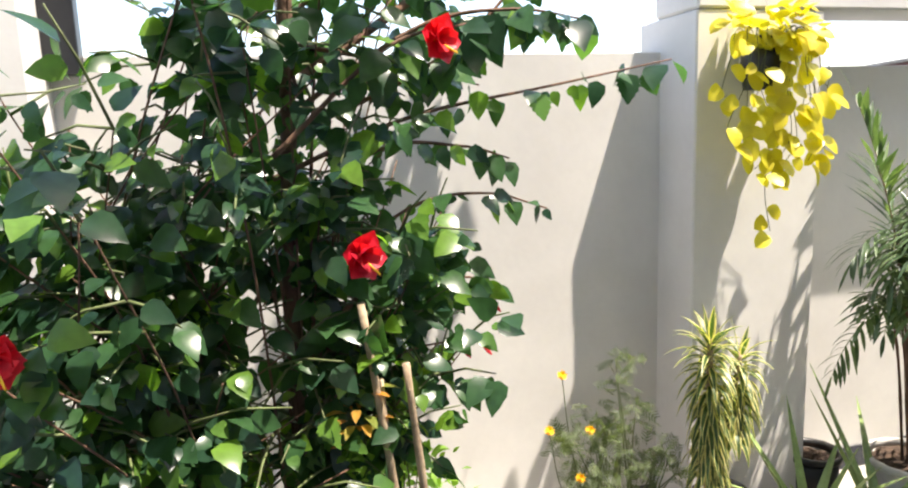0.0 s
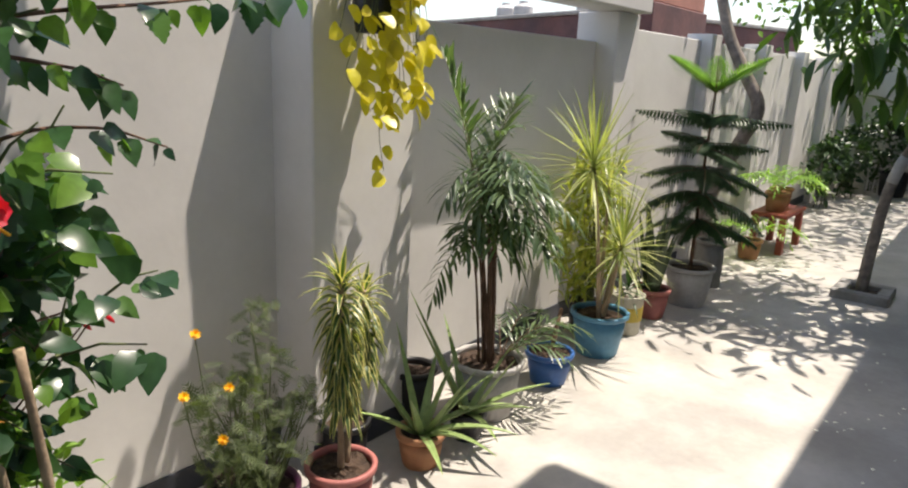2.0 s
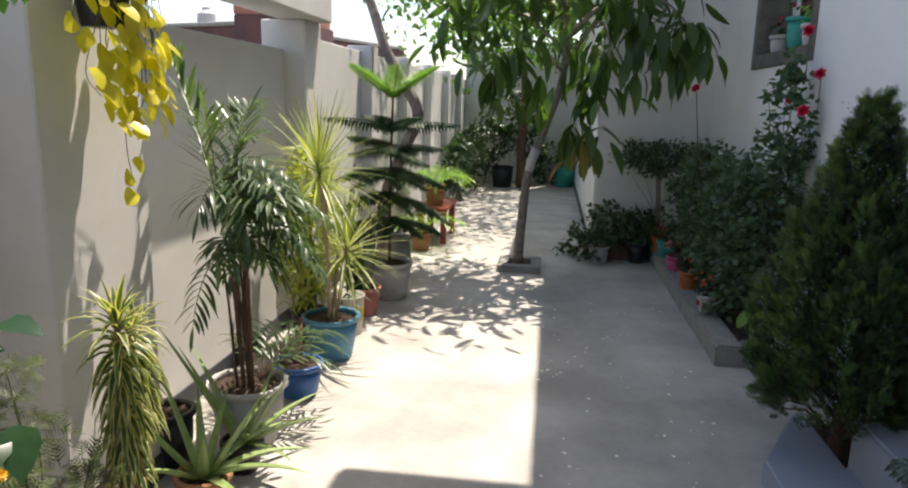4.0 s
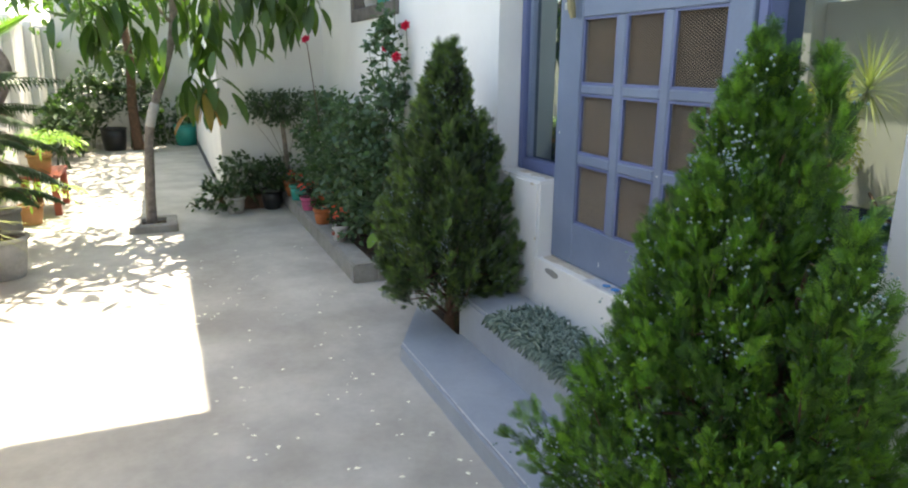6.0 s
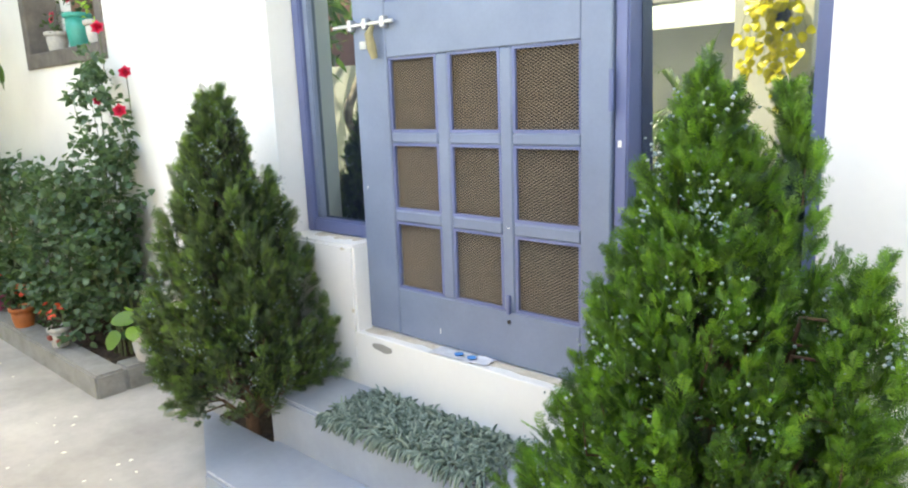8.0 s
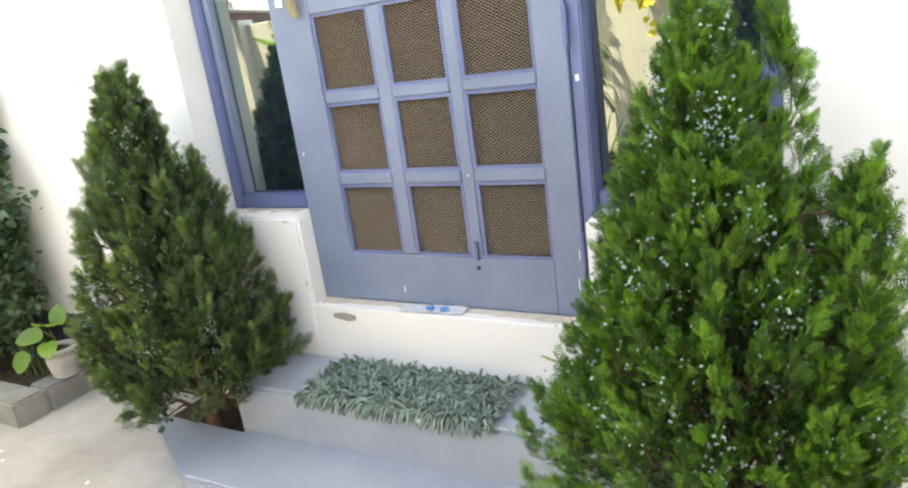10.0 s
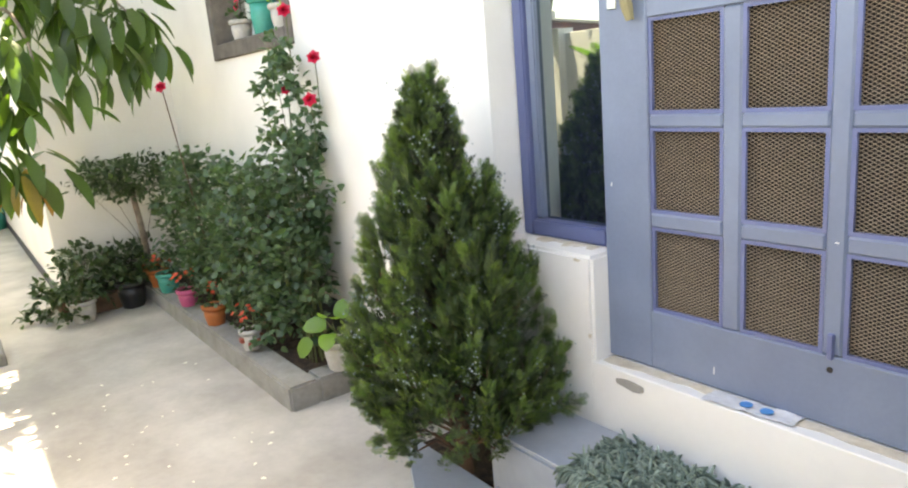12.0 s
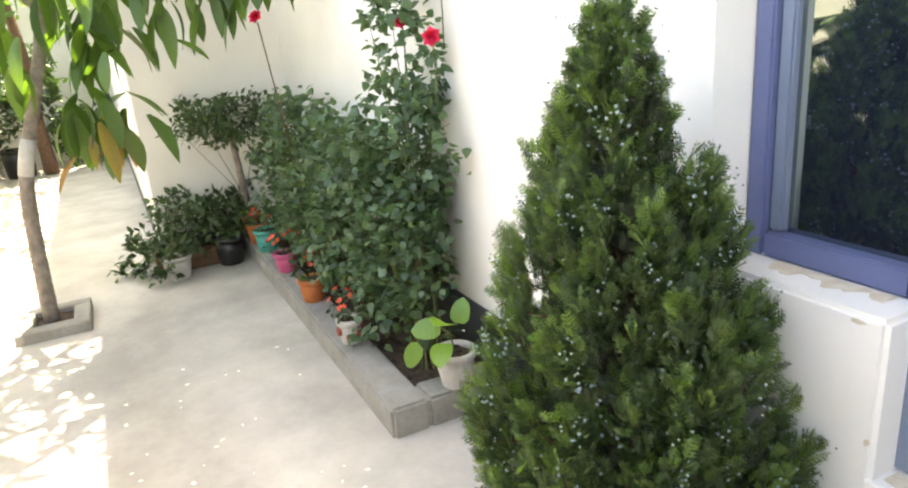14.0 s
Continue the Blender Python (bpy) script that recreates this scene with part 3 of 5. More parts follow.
# latch, hasp, hinge, marks
latch = part("latch", box(2.36, 2.70, DY1 + 0.012, DY1 + 0.024, 1.722, 1.736, 0.003), M_STEEL, door, "steel sliding bolt")
for x in (2.40, 2.50, 2.585):
    part("bolt_guide", box(x, x + 0.022, DY1 - 0.001, DY1 + 0.03, 1.708, 1.75, 0.004), M_STEEL, latch)
bm = bmesh.new()
add_tube(bm, [(2.47, DY1 + 0.02, 1.72), (2.475, DY1 + 0.035, 1.69), (2.468, DY1 + 0.03, 1.64), (2.462, DY1 + 0.024, 1.60)], [0.008, 0.016, 0.018, 0.012], 8)
part("tie_cloth", bm, plastic("faded_yellow_cloth", (0.36, 0.31, 0.17), 0.9), latch, "faded yellow cloth tied to the bolt")
part("lock_plate", box(2.53, 2.565, DY1 - 0.001, DY1 + 0.006, 1.64, 1.67, 0.002), M_STEEL, door)
for z in (0.75, 1.45, 2.3):
    bm = bmesh.new()
    add_tube(bm, [(1.477, DY1 + 0.006, z - 0.06), (1.477, DY1 + 0.006, z + 0.06)], 0.008, 8)
    part("hinge", bm, M_FRAME, door)
part("paint_mark", box(1.452, 1.464, -0.3425, -0.3415, 1.285, 1.305, 0.0004), M_WALL, frame_thing, "white paint smear")
bm = lathe([(0.004, 0), (0.008, 0.001), (0.008, 0.004), (0.003, 0.005)], 8)
bmesh.ops.rotate(bm, verts=bm.verts, matrix=Matrix.Rotation(radians(-90), 3, 'X'))
bmesh.ops.translate(bm, verts=bm.verts, vec=(1.870, DY1 - 0.002, 0.672))
part("knob", bm, M_BACK, door)
part("bolt", box(1.862, 1.878, DY1 - 0.006, DY1 + 0.008, 0.70, 0.77, 0.003), M_FRAME, door)

# paper lying on the sill, chip in the plaster
bm = bmesh.new()
g = bmesh.ops.create_grid(bm, x_segments=10, y_segments=4, size=0.5)
for v in bm.verts:
    v.co = Vector((2.06 + v.co.x * 0.26, -0.29 + v.co.y * 0.07 + v.co.x * 0.02, 0.513 + 0.006 * abs(math.sin(9 * v.co.x + 4 * v.co.y))))
paper = tagged(part("paper_scrap", bm, plastic("white_paper", (0.72, 0.74, 0.78), 0.7)), "crumpled white paper scrap with blue print on the sill", "paper")
sol = paper.modifiers.new("thickness", 'SOLIDIFY')
sol.thickness = 0.001
for x in (2.01, 2.07):
    bm = lathe([(0.008, 0), (0.018, 0.0), (0.018, 0.002), (0.008, 0.002)], 12)
    bmesh.ops.translate(bm, verts=bm.verts, vec=(x, -0.285, 0.522))
    part("blue_print", bm, plastic("blue_ink", (0.05, 0.3, 0.7), 0.7), paper, "blue printed ring")
bm = bmesh.new()
vs = [bm.verts.new((2.45 + 0.055 * math.cos(a) * random.uniform(0.8, 1.15), HY + 0.003, 0.472 + 0.018 * math.sin(a) * random.uniform(0.7, 1.2))) for a in [i * math.pi / 7 for i in range(14)]]
f = bm.faces.new(vs)
g = bmesh.ops.extrude_face_region(bm, geom=[f])
bmesh.ops.translate(bm, verts=[v for v in g['geom'] if isinstance(v, bmesh.types.BMVert)], vec=(0, -0.0025, 0))
bmesh.ops.recalc_face_normals(bm, faces=bm.faces)
tagged(part("plaster_chip", bm, M_CURB), "bare grey patch where plaster chipped off", "chip", kind="structure")

# window with its frame, in the house wall
win = tagged(thing("window_1"), "house window with grey-brown wooden frame", "window", kind="structure")
for b in ((WX0, WX0 + 0.09, WZ0, WZ1), (WX1 - 0.09, WX1, WZ0, WZ1)):
    part("window_frame", box(b[0], b[1], HY - 0.2, HY + 0.012, b[2], b[3], 0.006), M_GREYWOOD, win)
part("window_frame", box(WX0 + 0.0905, WX1 - 0.0905, HY - 0.2, HY - 0.02, WZ1 - 0.09, WZ1, 0.006), M_GREYWOOD, win)
part("window_sill", box(WX0 + 0.0905, WX1 - 0.0905, HY - 0.22, HY + 0.02, WZ0, WZ0 + 0.10, 0.008), M_GREYWOOD, win)
part("shutter", box(WX0 + 0.55, WX0 + 0.95, HY - 0.215, HY - 0.19, WZ0 + 0.11, WZ1 - 0.1, 0.005), M_BARK_BROWN, win, "brown wooden shutter leaf")
part("reveal", box(WX0 + 0.0905, WX1 - 0.0905, HY - 0.258, HY - 0.225, WZ0 + 0.0, WZ1), M_WALL, win)

# planter bed along the house
bed = tagged(thing("planter_bed"), "low raw cement planter bed along the house", "planter", kind="structure")
part("curb", box(4.05, 7.15, 0.13, 0.285, -0.04, 0.125, 0.012, 2), M_CURB, bed)
part("curb", box(4.05, 4.20, HY + 0.01, 0.129, -0.04, 0.123, 0.012, 2), M_CURB, bed)
bm = bmesh.new()
bmesh.ops.create_grid(bm, x_segments=60, y_segments=8, size=0.5)
for v in bm.verts:
    v.co = Vector((5.68 + v.co.x * 2.95, -0.055 + v.co.y * 0.365, 0.085 + random.uniform(-0.012, 0.02)))
part("soil", bm, M_SOIL, bed, "dark planting soil")

# tree basin: a low square curb
basin = tagged(thing("tree_basin"), "low square cement curb round the tree", "tree basin", kind="structure")
bx0, bx1, by0, by1 = 6.01, 6.43, 1.31, 1.69
for b in ((bx0, bx0 + 0.09, by0, by1), (bx1 - 0.09, bx1, by0, by1), (bx0 + 0.0905, bx1 - 0.0905, by0, by0 + 0.09), (bx0 + 0.0905, bx1 - 0.0905, by1 - 0.09, by1)):
    part("curb", box(b[0], b[1], b[2], b[3], -0.03, 0.065, 0.008), M_CURB, basin)
bm = box(bx0 + 0.09, bx1 - 0.09, by0 + 0.09, by1 - 0.09, -0.02, 0.03)
part("soil", bm, M_SOIL, basin)
part_soil = tagged(part("soil_patch", box(2.83, 3.32, -0.2, 0.055, -0.02, 0.035, 0.01), M_SOIL), "dark soil pocket round the thuja trunk", "soil", kind="structure")
for x, z, w, h in ((1.50, 0.60, 0.004, 0.05), (1.492, 0.72, 0.003, 0.03), (1.86, 1.005, 0.010, 0.003), (2.57, 1.1, 0.004, 0.012), (2.2, 0.56, 0.003, 0.022), (1.53, 1.86, 0.004, 0.03)):
    part("scuff", box(x, x + w, DY1 - 0.001, DY1 + 0.0006, z, z + h), M_WALL, door, "white paint scuff")

# ---- plants by the garden wall ----
def tubes(name, curves, mat, parent, n=6, label="", each=False):
    if each:
        for c in curves:
            tubes(name, [c], mat, parent, n, label)
        return None
    bm = bmesh.new()
    for pts, rad in curves:
        add_tube(bm, pts, rad, n)
    return part(name, bm, mat, parent, label, smooth=True)


def taper(n, a, b):
    return [a + (b - a) * i / (n - 1) for i in range(n)]


def unit(v):
    v = np.array(v, float)
    return v / (np.linalg.norm(v) + 1e-9)


def blossom(parent, pnt, d, r, mat, petals=5, name="flower", droop=0.5, w=0.85, rows=1, fold=0.15):
    """A flower of broad petals round d."""
    b = Blades()
    d = unit(d)
    a = unit(np.cross(d, (0.3, 0.5, 0.8)))
    c = np.cross(d, a)
    for row in range(rows):
        for k in range(petals):
            an = 2 * math.pi * (k + 0.5 * row) / petals + RNG.uniform(-0.1, 0.1)
            out = a * math.cos(an) + c * math.sin(an)
            open_ = 0.9 - 0.33 * row
            dirn = unit(out * open_ + d * (0.45 + 0.4 * row))
            b.ribbon(np.array(pnt) + d * 0.006 * row, dirn, r * (1 - 0.16 * row), r * w, droop, 3, ovate, fold, side=np.cross(dirn, d))
    return b.part(name, mat, parent)


def hibiscus():
    t = tagged(thing("hibiscus_bush", 0.5, 2.3, 0), "tall leafy hibiscus bush with red blossoms against the wall", "bush")
    off = np.array((0.5, 2.3, 0))
    def toothed(u):
        return ovate(u) * (1.0 + 0.16 * (int(round(u * 12)) % 2))
    tv, tf = blade_template(ovate, 0.72, 7, 0.25, 0.16, 0.04)
    meshes = [template_mesh("leaf", *blade_template(toothed, w, 12, c, 0.16, 0.05), L_HIB) for w, c in ((0.72, 0.2), (0.66, 0.4), (0.8, 0.12))]
    stems, leaves, twigs = [], [], []
    bases = [(0.53, 2.32), (0.50, 2.28), (0.2, 2.35), (0.0, 2.3), (-0.25, 2.25), (0.36, 2.2)]
    targets = []
    for i in range(84):
        bx = bases[i % len(bases)]
        tx = RNG.uniform(-0.6, 0.5) if i % 2 else RNG.uniform(0.35, 0.88)
        tz = RNG.uniform(0.35, 2.2) if i % 3 else RNG.uniform(1.5, 2.25)
        ty = 2.3 - RNG.uniform(0.0, 0.5) if i % 2 else RNG.uniform(2.05, 2.5)
        if tx > 0.62:
            tz = max(tz, 1.0)
        if tx < 0.3 and tz > 1.7:
            tz -= 0.55
        targets.append((bx, (tx, ty, tz)))
    for i in range(26):
        targets.append((bases[i % 2], (RNG.uniform(0.55, 0.95), RNG.uniform(2.15, 2.5), RNG.uniform(0.95, 1.5))))
    for bx, tg in targets:
        base = np.array((bx[0], bx[1], 0.0))
        tg = np.array(tg)
        mid = base * 0.45 + tg * 0.55
        mid[2] = tg[2] * 0.62
        mid[:2] = base[:2] * 0.65 + tg[:2] * 0.35
        pts = bend([base, mid, tg], 7)
        stems.append(([p - Vector(off) for p in pts], taper(len(pts), 0.004, 0.0018)))
        for k in range(7):
            q = np.array(pts[int(RNG.integers(len(pts) // 3, len(pts)))])
            d = unit(np.array((RNG.normal(), RNG.normal() - 0.5, RNG.normal() * 0.6 + 0.25)))
            L = RNG.uniform(0.10, 0.24)
            e = q + d * L
            e[1] = min(e[1], 2.75)
            twigs.append(([Vector(q - off), Vector((q + e) / 2 + (0, 0, 0.015) - off), Vector(e - off)], [0.0035, 0.003, 0.0018]))
            for j in range(int(RNG.integers(6, 9))):
                u = (j + 0.6) / 7
                leaves.append((q + (e - q) * u, d))
    # three branches that reach along the wall
    arms = [([(0.5, 2.2, 1.45), (0.85, 2.35, 1.58), (1.3, 2.5, 1.66), (1.75, 2.58, 1.74)], 30),
            ([(0.55, 2.3, 1.15), (0.85, 2.42, 1.34), (1.1, 2.5, 1.36), (1.30, 2.54, 1.30)], 17),
            ([(0.5, 2.2, 1.75), (0.75, 2.3, 1.72), (1.05, 2.4, 1.66)], 16),
            ([(0.55, 2.2, 0.85), (0.8, 2.3, 1.08), (0.98, 2.4, 1.14), (1.08, 2.44, 1.10)], 20),
            ([(0.5, 2.2, 1.7), (0.7, 2.25, 1.95), (0.95, 2.3, 2.05)], 14),
            ([(0.5, 2.2, 0.8), (0.75, 2.25, 0.98), (0.95, 2.36, 0.98)], 16),
            ([(0.5, 2.2, 1.3), (0.75, 2.3, 1.5), (1.0, 2.4, 1.5), (1.15, 2.45, 1.46)], 18),
            ([(0.6, 2.2, 1.1), (0.8, 2.25, 1.24), (0.98, 2.36, 1.2)], 15),
            ([(0.5, 2.1, 1.5), (0.75, 2.1, 1.72), (0.95, 2.15, 1.78)], 14),
            ([(0.56, 2.27, 1.55), (0.85, 2.3, 1.68), (1.05, 2.3, 1.82), (1.32, 2.36, 2.14), (1.55, 2.6, 2.35)], 46),
            ([(0.56, 2.26, 1.9), (0.85, 2.5, 2.2), (1.15, 2.7, 2.35), (1.3, 2.78, 2.3)], 40),
            ([(0.56, 2.26, 2.1), (0.9, 2.4, 2.4), (1.3, 2.6, 2.5), (1.5, 2.7, 2.44)], 40),
            ([(0.56, 2.26, 2.2), (0.9, 2.35, 2.55), (1.35, 2.5, 2.68), (1.62, 2.58, 2.62)], 44),
            ([(0.56, 2.26, 2.2), (0.85, 2.45, 2.5), (1.1, 2.62, 2.6), (1.4, 2.72, 2.7)], 36),
            ([(0.56, 2.26, 2.2), (0.8, 2.3, 2.6), (1.15, 2.45, 2.85), (1.5, 2.55, 2.9)], 40),
            ([(0.56, 2.2, 1.6), (0.85, 2.2, 1.78), (1.08, 2.2, 1.82), (1.28, 2.22, 1.80)], 34)]
    for pts, n in arms:
        c = bend(pts, 8)
        stems.append(([p - Vector(off) for p in c], taper(len(c), 0.007, 0.0025)))
        for j in range(n):
            q = np.array(c[int(len(c) * (0.25 + 0.75 * j / n))])
            leaves.append((q, np.array((0.7 * (-1) ** j * 0.4 + 0.4, -0.3 * (-1) ** j, -0.35))))
    # thicker trunk
    c = bend([(0.54, 2.34, 0), (0.53, 2.32, 0.6), (0.52, 2.3, 1.1), (0.55, 2.28, 1.7), (0.56, 2.26, 2.3)], 5)
    stems.append(([p - Vector(off) for p in c], taper(len(c), 0.026, 0.016)))
    c = bend([(0.56, 2.2, 1.66), (0.86, 2.3, 1.86), (1.12, 2.4, 2.06), (1.4, 2.5, 2.24)], 5)
    stems.append(([p - Vector(off) for p in c], taper(len(c), 0.012, 0.009)))
    tubes("stem", stems, M_BARK_BROWN, t, 6, each=True)
    tubes("twig_mass", twigs, M_STEM, t, 5)["kind"] = "stuff"
    order = RNG.permutation(len(leaves))
    P, D, U, S = [], [], [], []
    made = 0
    for i in order:
        q, d = leaves[i]
        if 0.40 < q[0] < 0.56 and q[2] < 1.22 and RNG.random() < 0.85:
            continue  # open, leafless part round the trunk
        if 0.1 < q[0] < 0.75 and q[2] > 1.55 and RNG.random() < 0.42:
            continue  # airy crown
        ld = unit(d * 0.5 + np.array((RNG.normal() * 0.6, RNG.normal() * 0.5 - 0.35, RNG.normal() * 0.35 - 0.55)))
        up = unit((RNG.normal() * 0.4 - 0.2, -0.75 + RNG.normal() * 0.4, 0.7 + RNG.normal() * 0.3))
        s = RNG.uniform(0.034, 0.084) * (1.3 if q[2] > 1.7 else 1.0)
        p0 = q + ld * 0.018
        if made < 290 and p0[1] < 2.62:
            leaf_object(meshes[made % 3], t, p0 - off, ld, up, s)
            made += 1
        else:
            P.append(p0 - off), D.append(ld), U.append(up), S.append(s)
    b = Blades()
    b.scatter(tv, tf, np.array(P), np.array(D), np.array(U), np.array(S))
    b.part("leaves", L_HIBJ, t)["kind"] = "stuff"
    # blossoms and buds
    for pnt, r in (((0.80, 1.88, 1.71), 0.055), ((0.63, 1.82, 1.33), 0.055), ((0.08, 1.70, 1.24), 0.05), ((0.25, 1.72, 0.98), 0.03)):
        fl = blossom(t, np.array(pnt) - off, (0.4, -0.8, 0.1), r, M_RED, 5, "blossom", 0.9, 1.25, 2, 0.35)
        q = Vector(pnt) - Vector(off)
        tubes("stamen", [([q, q + Vector((0.03, -0.05, -0.03))], [0.003, 0.002])], M_YEL, fl)
    for pnt in ((1.085, 2.43, 1.05), (1.05, 2.42, 0.93), (0.97, 2.36, 0.95)):
        q = Vector(pnt) - Vector(off)
        tubes("bud", [([q - Vector((0.03, 0, -0.03)), q, q + Vector((0.012, -0.004, -0.016)), q + Vector((0.02, -0.006, -0.026))], [0.002, 0.005, 0.006, 0.002])], M_RED, t)


def stakes():
    for i, (a, b) in enumerate((((0.79, 2.15, 0), (0.665, 2.1, 1.17)), ((0.84, 2.15, 0), (0.76, 2.1, 1.02)), ((0.75, 2.13, 0), (0.70, 2.12, 0.98)))):
        c = bend([a, ((a[0] + b[0]) / 2 + 0.01, 2.13, b[2] / 2), b], 6)
        bm = bmesh.new()
        add_tube(bm, c, [0.011 - 0.003 * k / len(c) + 0.0015 * (k % 3 == 0) for k in range(len(c))], 8)
        tagged(part("plant_stake", bm, M_STAKE, smooth=True), "dry weathered stick staked beside the hibiscus", "stake", "stakes by the hibiscus")


def herb(name, label, x, y, blobs, mat, tmpl, stems=8, base_r=0.06, size=(0.02, 0.04), top=None, stem_mat=None, down=0.0, parent=None):
    """A shrub of many small leaves: blobs are ellipsoids (centre, radii, count) round the base."""
    t = parent or tagged(thing(name, x, y, 0), label, "shrub")
    tv, tf = tmpl
    b = Blades()
    curves = []
    for (cx, cy, cz), (rx, ry, rz), n in blobs:
        d = rand_dirs(n)
        rad = RNG.uniform(0.25, 1.0, (n, 1)) ** 0.45
        lump = 1 + 0.25 * np.sin(5 * d[:, :1] + 3 * d[:, 1:2] + cx * 9) * np.cos(4 * d[:, 2:] + cy * 7)
        P = np.array((cx, cy, cz)) + d * rad * lump * np.array((rx, ry, rz))
        k = max(6, n // 16)
        near = RNG.integers(0, k, n)
        loose = RNG.random((n, 1)) < 0.3
        P = np.where(loose, P, P[near] + RNG.normal(size=(n, 3)) * min(rx, ry, rz) * 0.17)
        P[:, 2] = np.maximum(P[:, 2], 0.03)
        D = d * 0.8 + rand_dirs(n) * 0.7 + np.array((0, 0, 0.15 - down))
        U = rand_dirs(n) * 0.6 + np.array((0, 0, 1.0)) + d * 0.3
        b.scatter(tv, tf, P, D, U, RNG.uniform(size[0], size[1], n))
        for k in range(max(2, stems)):
            j = int(RNG.integers(n))
            a = RNG.uniform(0, 6.28)
            s = Vector((base_r * math.cos(a), base_r * math.sin(a), 0.0 if top is None else top))
            c = Vector((cx, cy, cz * 0.75))
            e = Vector(P[j])
            pts = bend([s, s * 0.5 + c * 0.5 + Vector((0, 0, 0.02)), e], 4)
            curves.append((pts, taper(len(pts), 0.006, 0.0015)))
    tubes("stem", curves, stem_mat or M_STEM, t, 5, each=True)
    b.part("leaves", mat, t)["kind"] = "stuff"
    return t


SMALL = blade_template(ovate, 0.55, 3, 0.2)
NARROW = blade_template(lance, 0.28, 3, 0.3)
ROUND = blade_template(ovate, 0.8, 4, 0.25)


def feather_template():
    """A small ferny spray: a midrib with short side blades."""
    v, f = [], []
    def q(a, b, w):
        a, b = np.array(a, float), np.array(b, float)
        s = np.cross(b - a, (0, 0, 1))
        s = s / np.linalg.norm(s) * w
        n = len(v)
        v.extend([a - s, a + s, b + s * 0.3, b - s * 0.3])
        f.append((n, n + 1, n + 2, n + 3))
    q((0, 0, 0), (0, 1, -0.1), 0.02)
    for k in range(5):
        y = 0.2 + 0.16 * k
        L = 0.36 * (1 - 0.5 * abs(k - 1.5) / 3.5)
        for sgn in (-1, 1):
            q((0, y, -0.1 * y * y), (sgn * L, y + L * 0.8, -0.05), 0.035)
    return np.array(v), f


FEATHER = feather_template()


def thuja_template():
    """A flat fan: one midrib with slender forked side twigs, all joined."""
    ys = (0.0, 0.12, 0.17, 0.28, 0.33, 0.44, 0.49, 0.60, 0.65, 0.76, 0.80, 1.0)
    v, f = [], []
    for i, y in enumerate(ys):
        w = 0.028 * (1 - 0.75 * y)
        v += [(-w, y, 0.0), (w, y, 0.0)]
        if i:
            f.append((2 * i - 2, 2 * i - 1, 2 * i + 1, 2 * i))
    for k, (row, L) in enumerate(((1, 0.34), (3, 0.42), (5, 0.38), (7, 0.30), (9, 0.20))):
        for side in (0, 1):
            sg = 2 * side - 1
            a, b = 2 * row + side, 2 * row + 2 + side
            ln_ = L * (1.0 if (k + side) % 2 else 0.8)
            tip = np.array((sg * ln_ * 0.66, ys[row] + ln_ * 0.95, 0.07 * sg))
            n = len(v)
            v += [tuple(np.array(v[b]) * 0.5 + tip * 0.5 + np.array((sg * 0.03, -0.026, 0))), tuple(tip), tuple(tip * 0.62 + np.array(v[a]) * 0.38 + np.array((sg * 0.15, 0.03, 0.05)))]
            f += [(a, n, n + 1, b), (a, n + 2, n)]
    return np.array(v), f


THUJA = thuja_template()


def potted(name, label, x, y, r, h, mat, plabel="", category="potted plant", **kw):
    t = tagged(thing(name, x, y, 0), label, category)
    pot(t, r, h, mat, label=plabel, **kw)
    return t


def marigold():
    t = potted("potted_marigold", "feathery marigold with yellow blooms in a purple pot", 1.50, 2.50, 0.15, 0.22, M_PURPLE, "dark purple plastic pot")
    herb("", "", 0, 0, [((0, 0, 0.42), (0.16, 0.13, 0.18), 330), ((0.06, 0, 0.66), (0.06, 0.05, 0.17), 90), ((-0.10, -0.02, 0.55), (0.09, 0.08, 0.10), 110), ((0.14, -0.06, 0.42), (0.08, 0.06, 0.10), 70)],
         L_FEATHER, FEATHER, 8, 0.07, (0.035, 0.07), 0.19, parent=t)
    for p0 in ((1.325, 2.50, 0.776), (1.347, 2.42, 0.47), (1.40, 2.46, 0.60), (1.28, 2.5, 0.6)):
        q = Vector(p0) - Vector((1.50, 2.50, 0))
        tubes("flower_stalk", [(bend([(q.x * 0.3, 0, 0.2), (q.x * 0.8, q.y * 0.6, q.z * 0.65), q], 5), 0.0016)], M_STEM, t, 5)
        blossom(t, q, (-0.1, -0.6, 0.6), 0.02, M_YEL, 9, "flower", 0.1, 0.6, 2)


def song_of_india():
    t = potted("potted_dracaena", "cream-striped bushy dracaena in a dusty pink pot", 1.80, 2.42, 0.125, 0.20, M_PINK, "dusty pink plastic pot")
    b = Blades()
    curves = []
    for (x, y, z0, z1, s) in ((0.0, 0.0, 0.40, 0.87, 1.0), (0.17, 0.07, 0.52, 0.78, 0.6)):
        c = bend([(x * 0.2, y * 0.2, 0.15), (x * 0.6, y * 0.6, z0), (x, y, z1)], 6)
        curves.append((c, taper(len(c), 0.013, 0.009)))
        n = int(165 * s)
        for i in range(n):
            u = i / n
            z = z0 + (z1 - z0) * u
            px = x * (0.6 + 0.4 * u)
            a = i * 2.4 + RNG.uniform(-0.2, 0.2)
            el = -0.85 + 2.1 * u ** 6 + RNG.uniform(-0.25, 0.25)
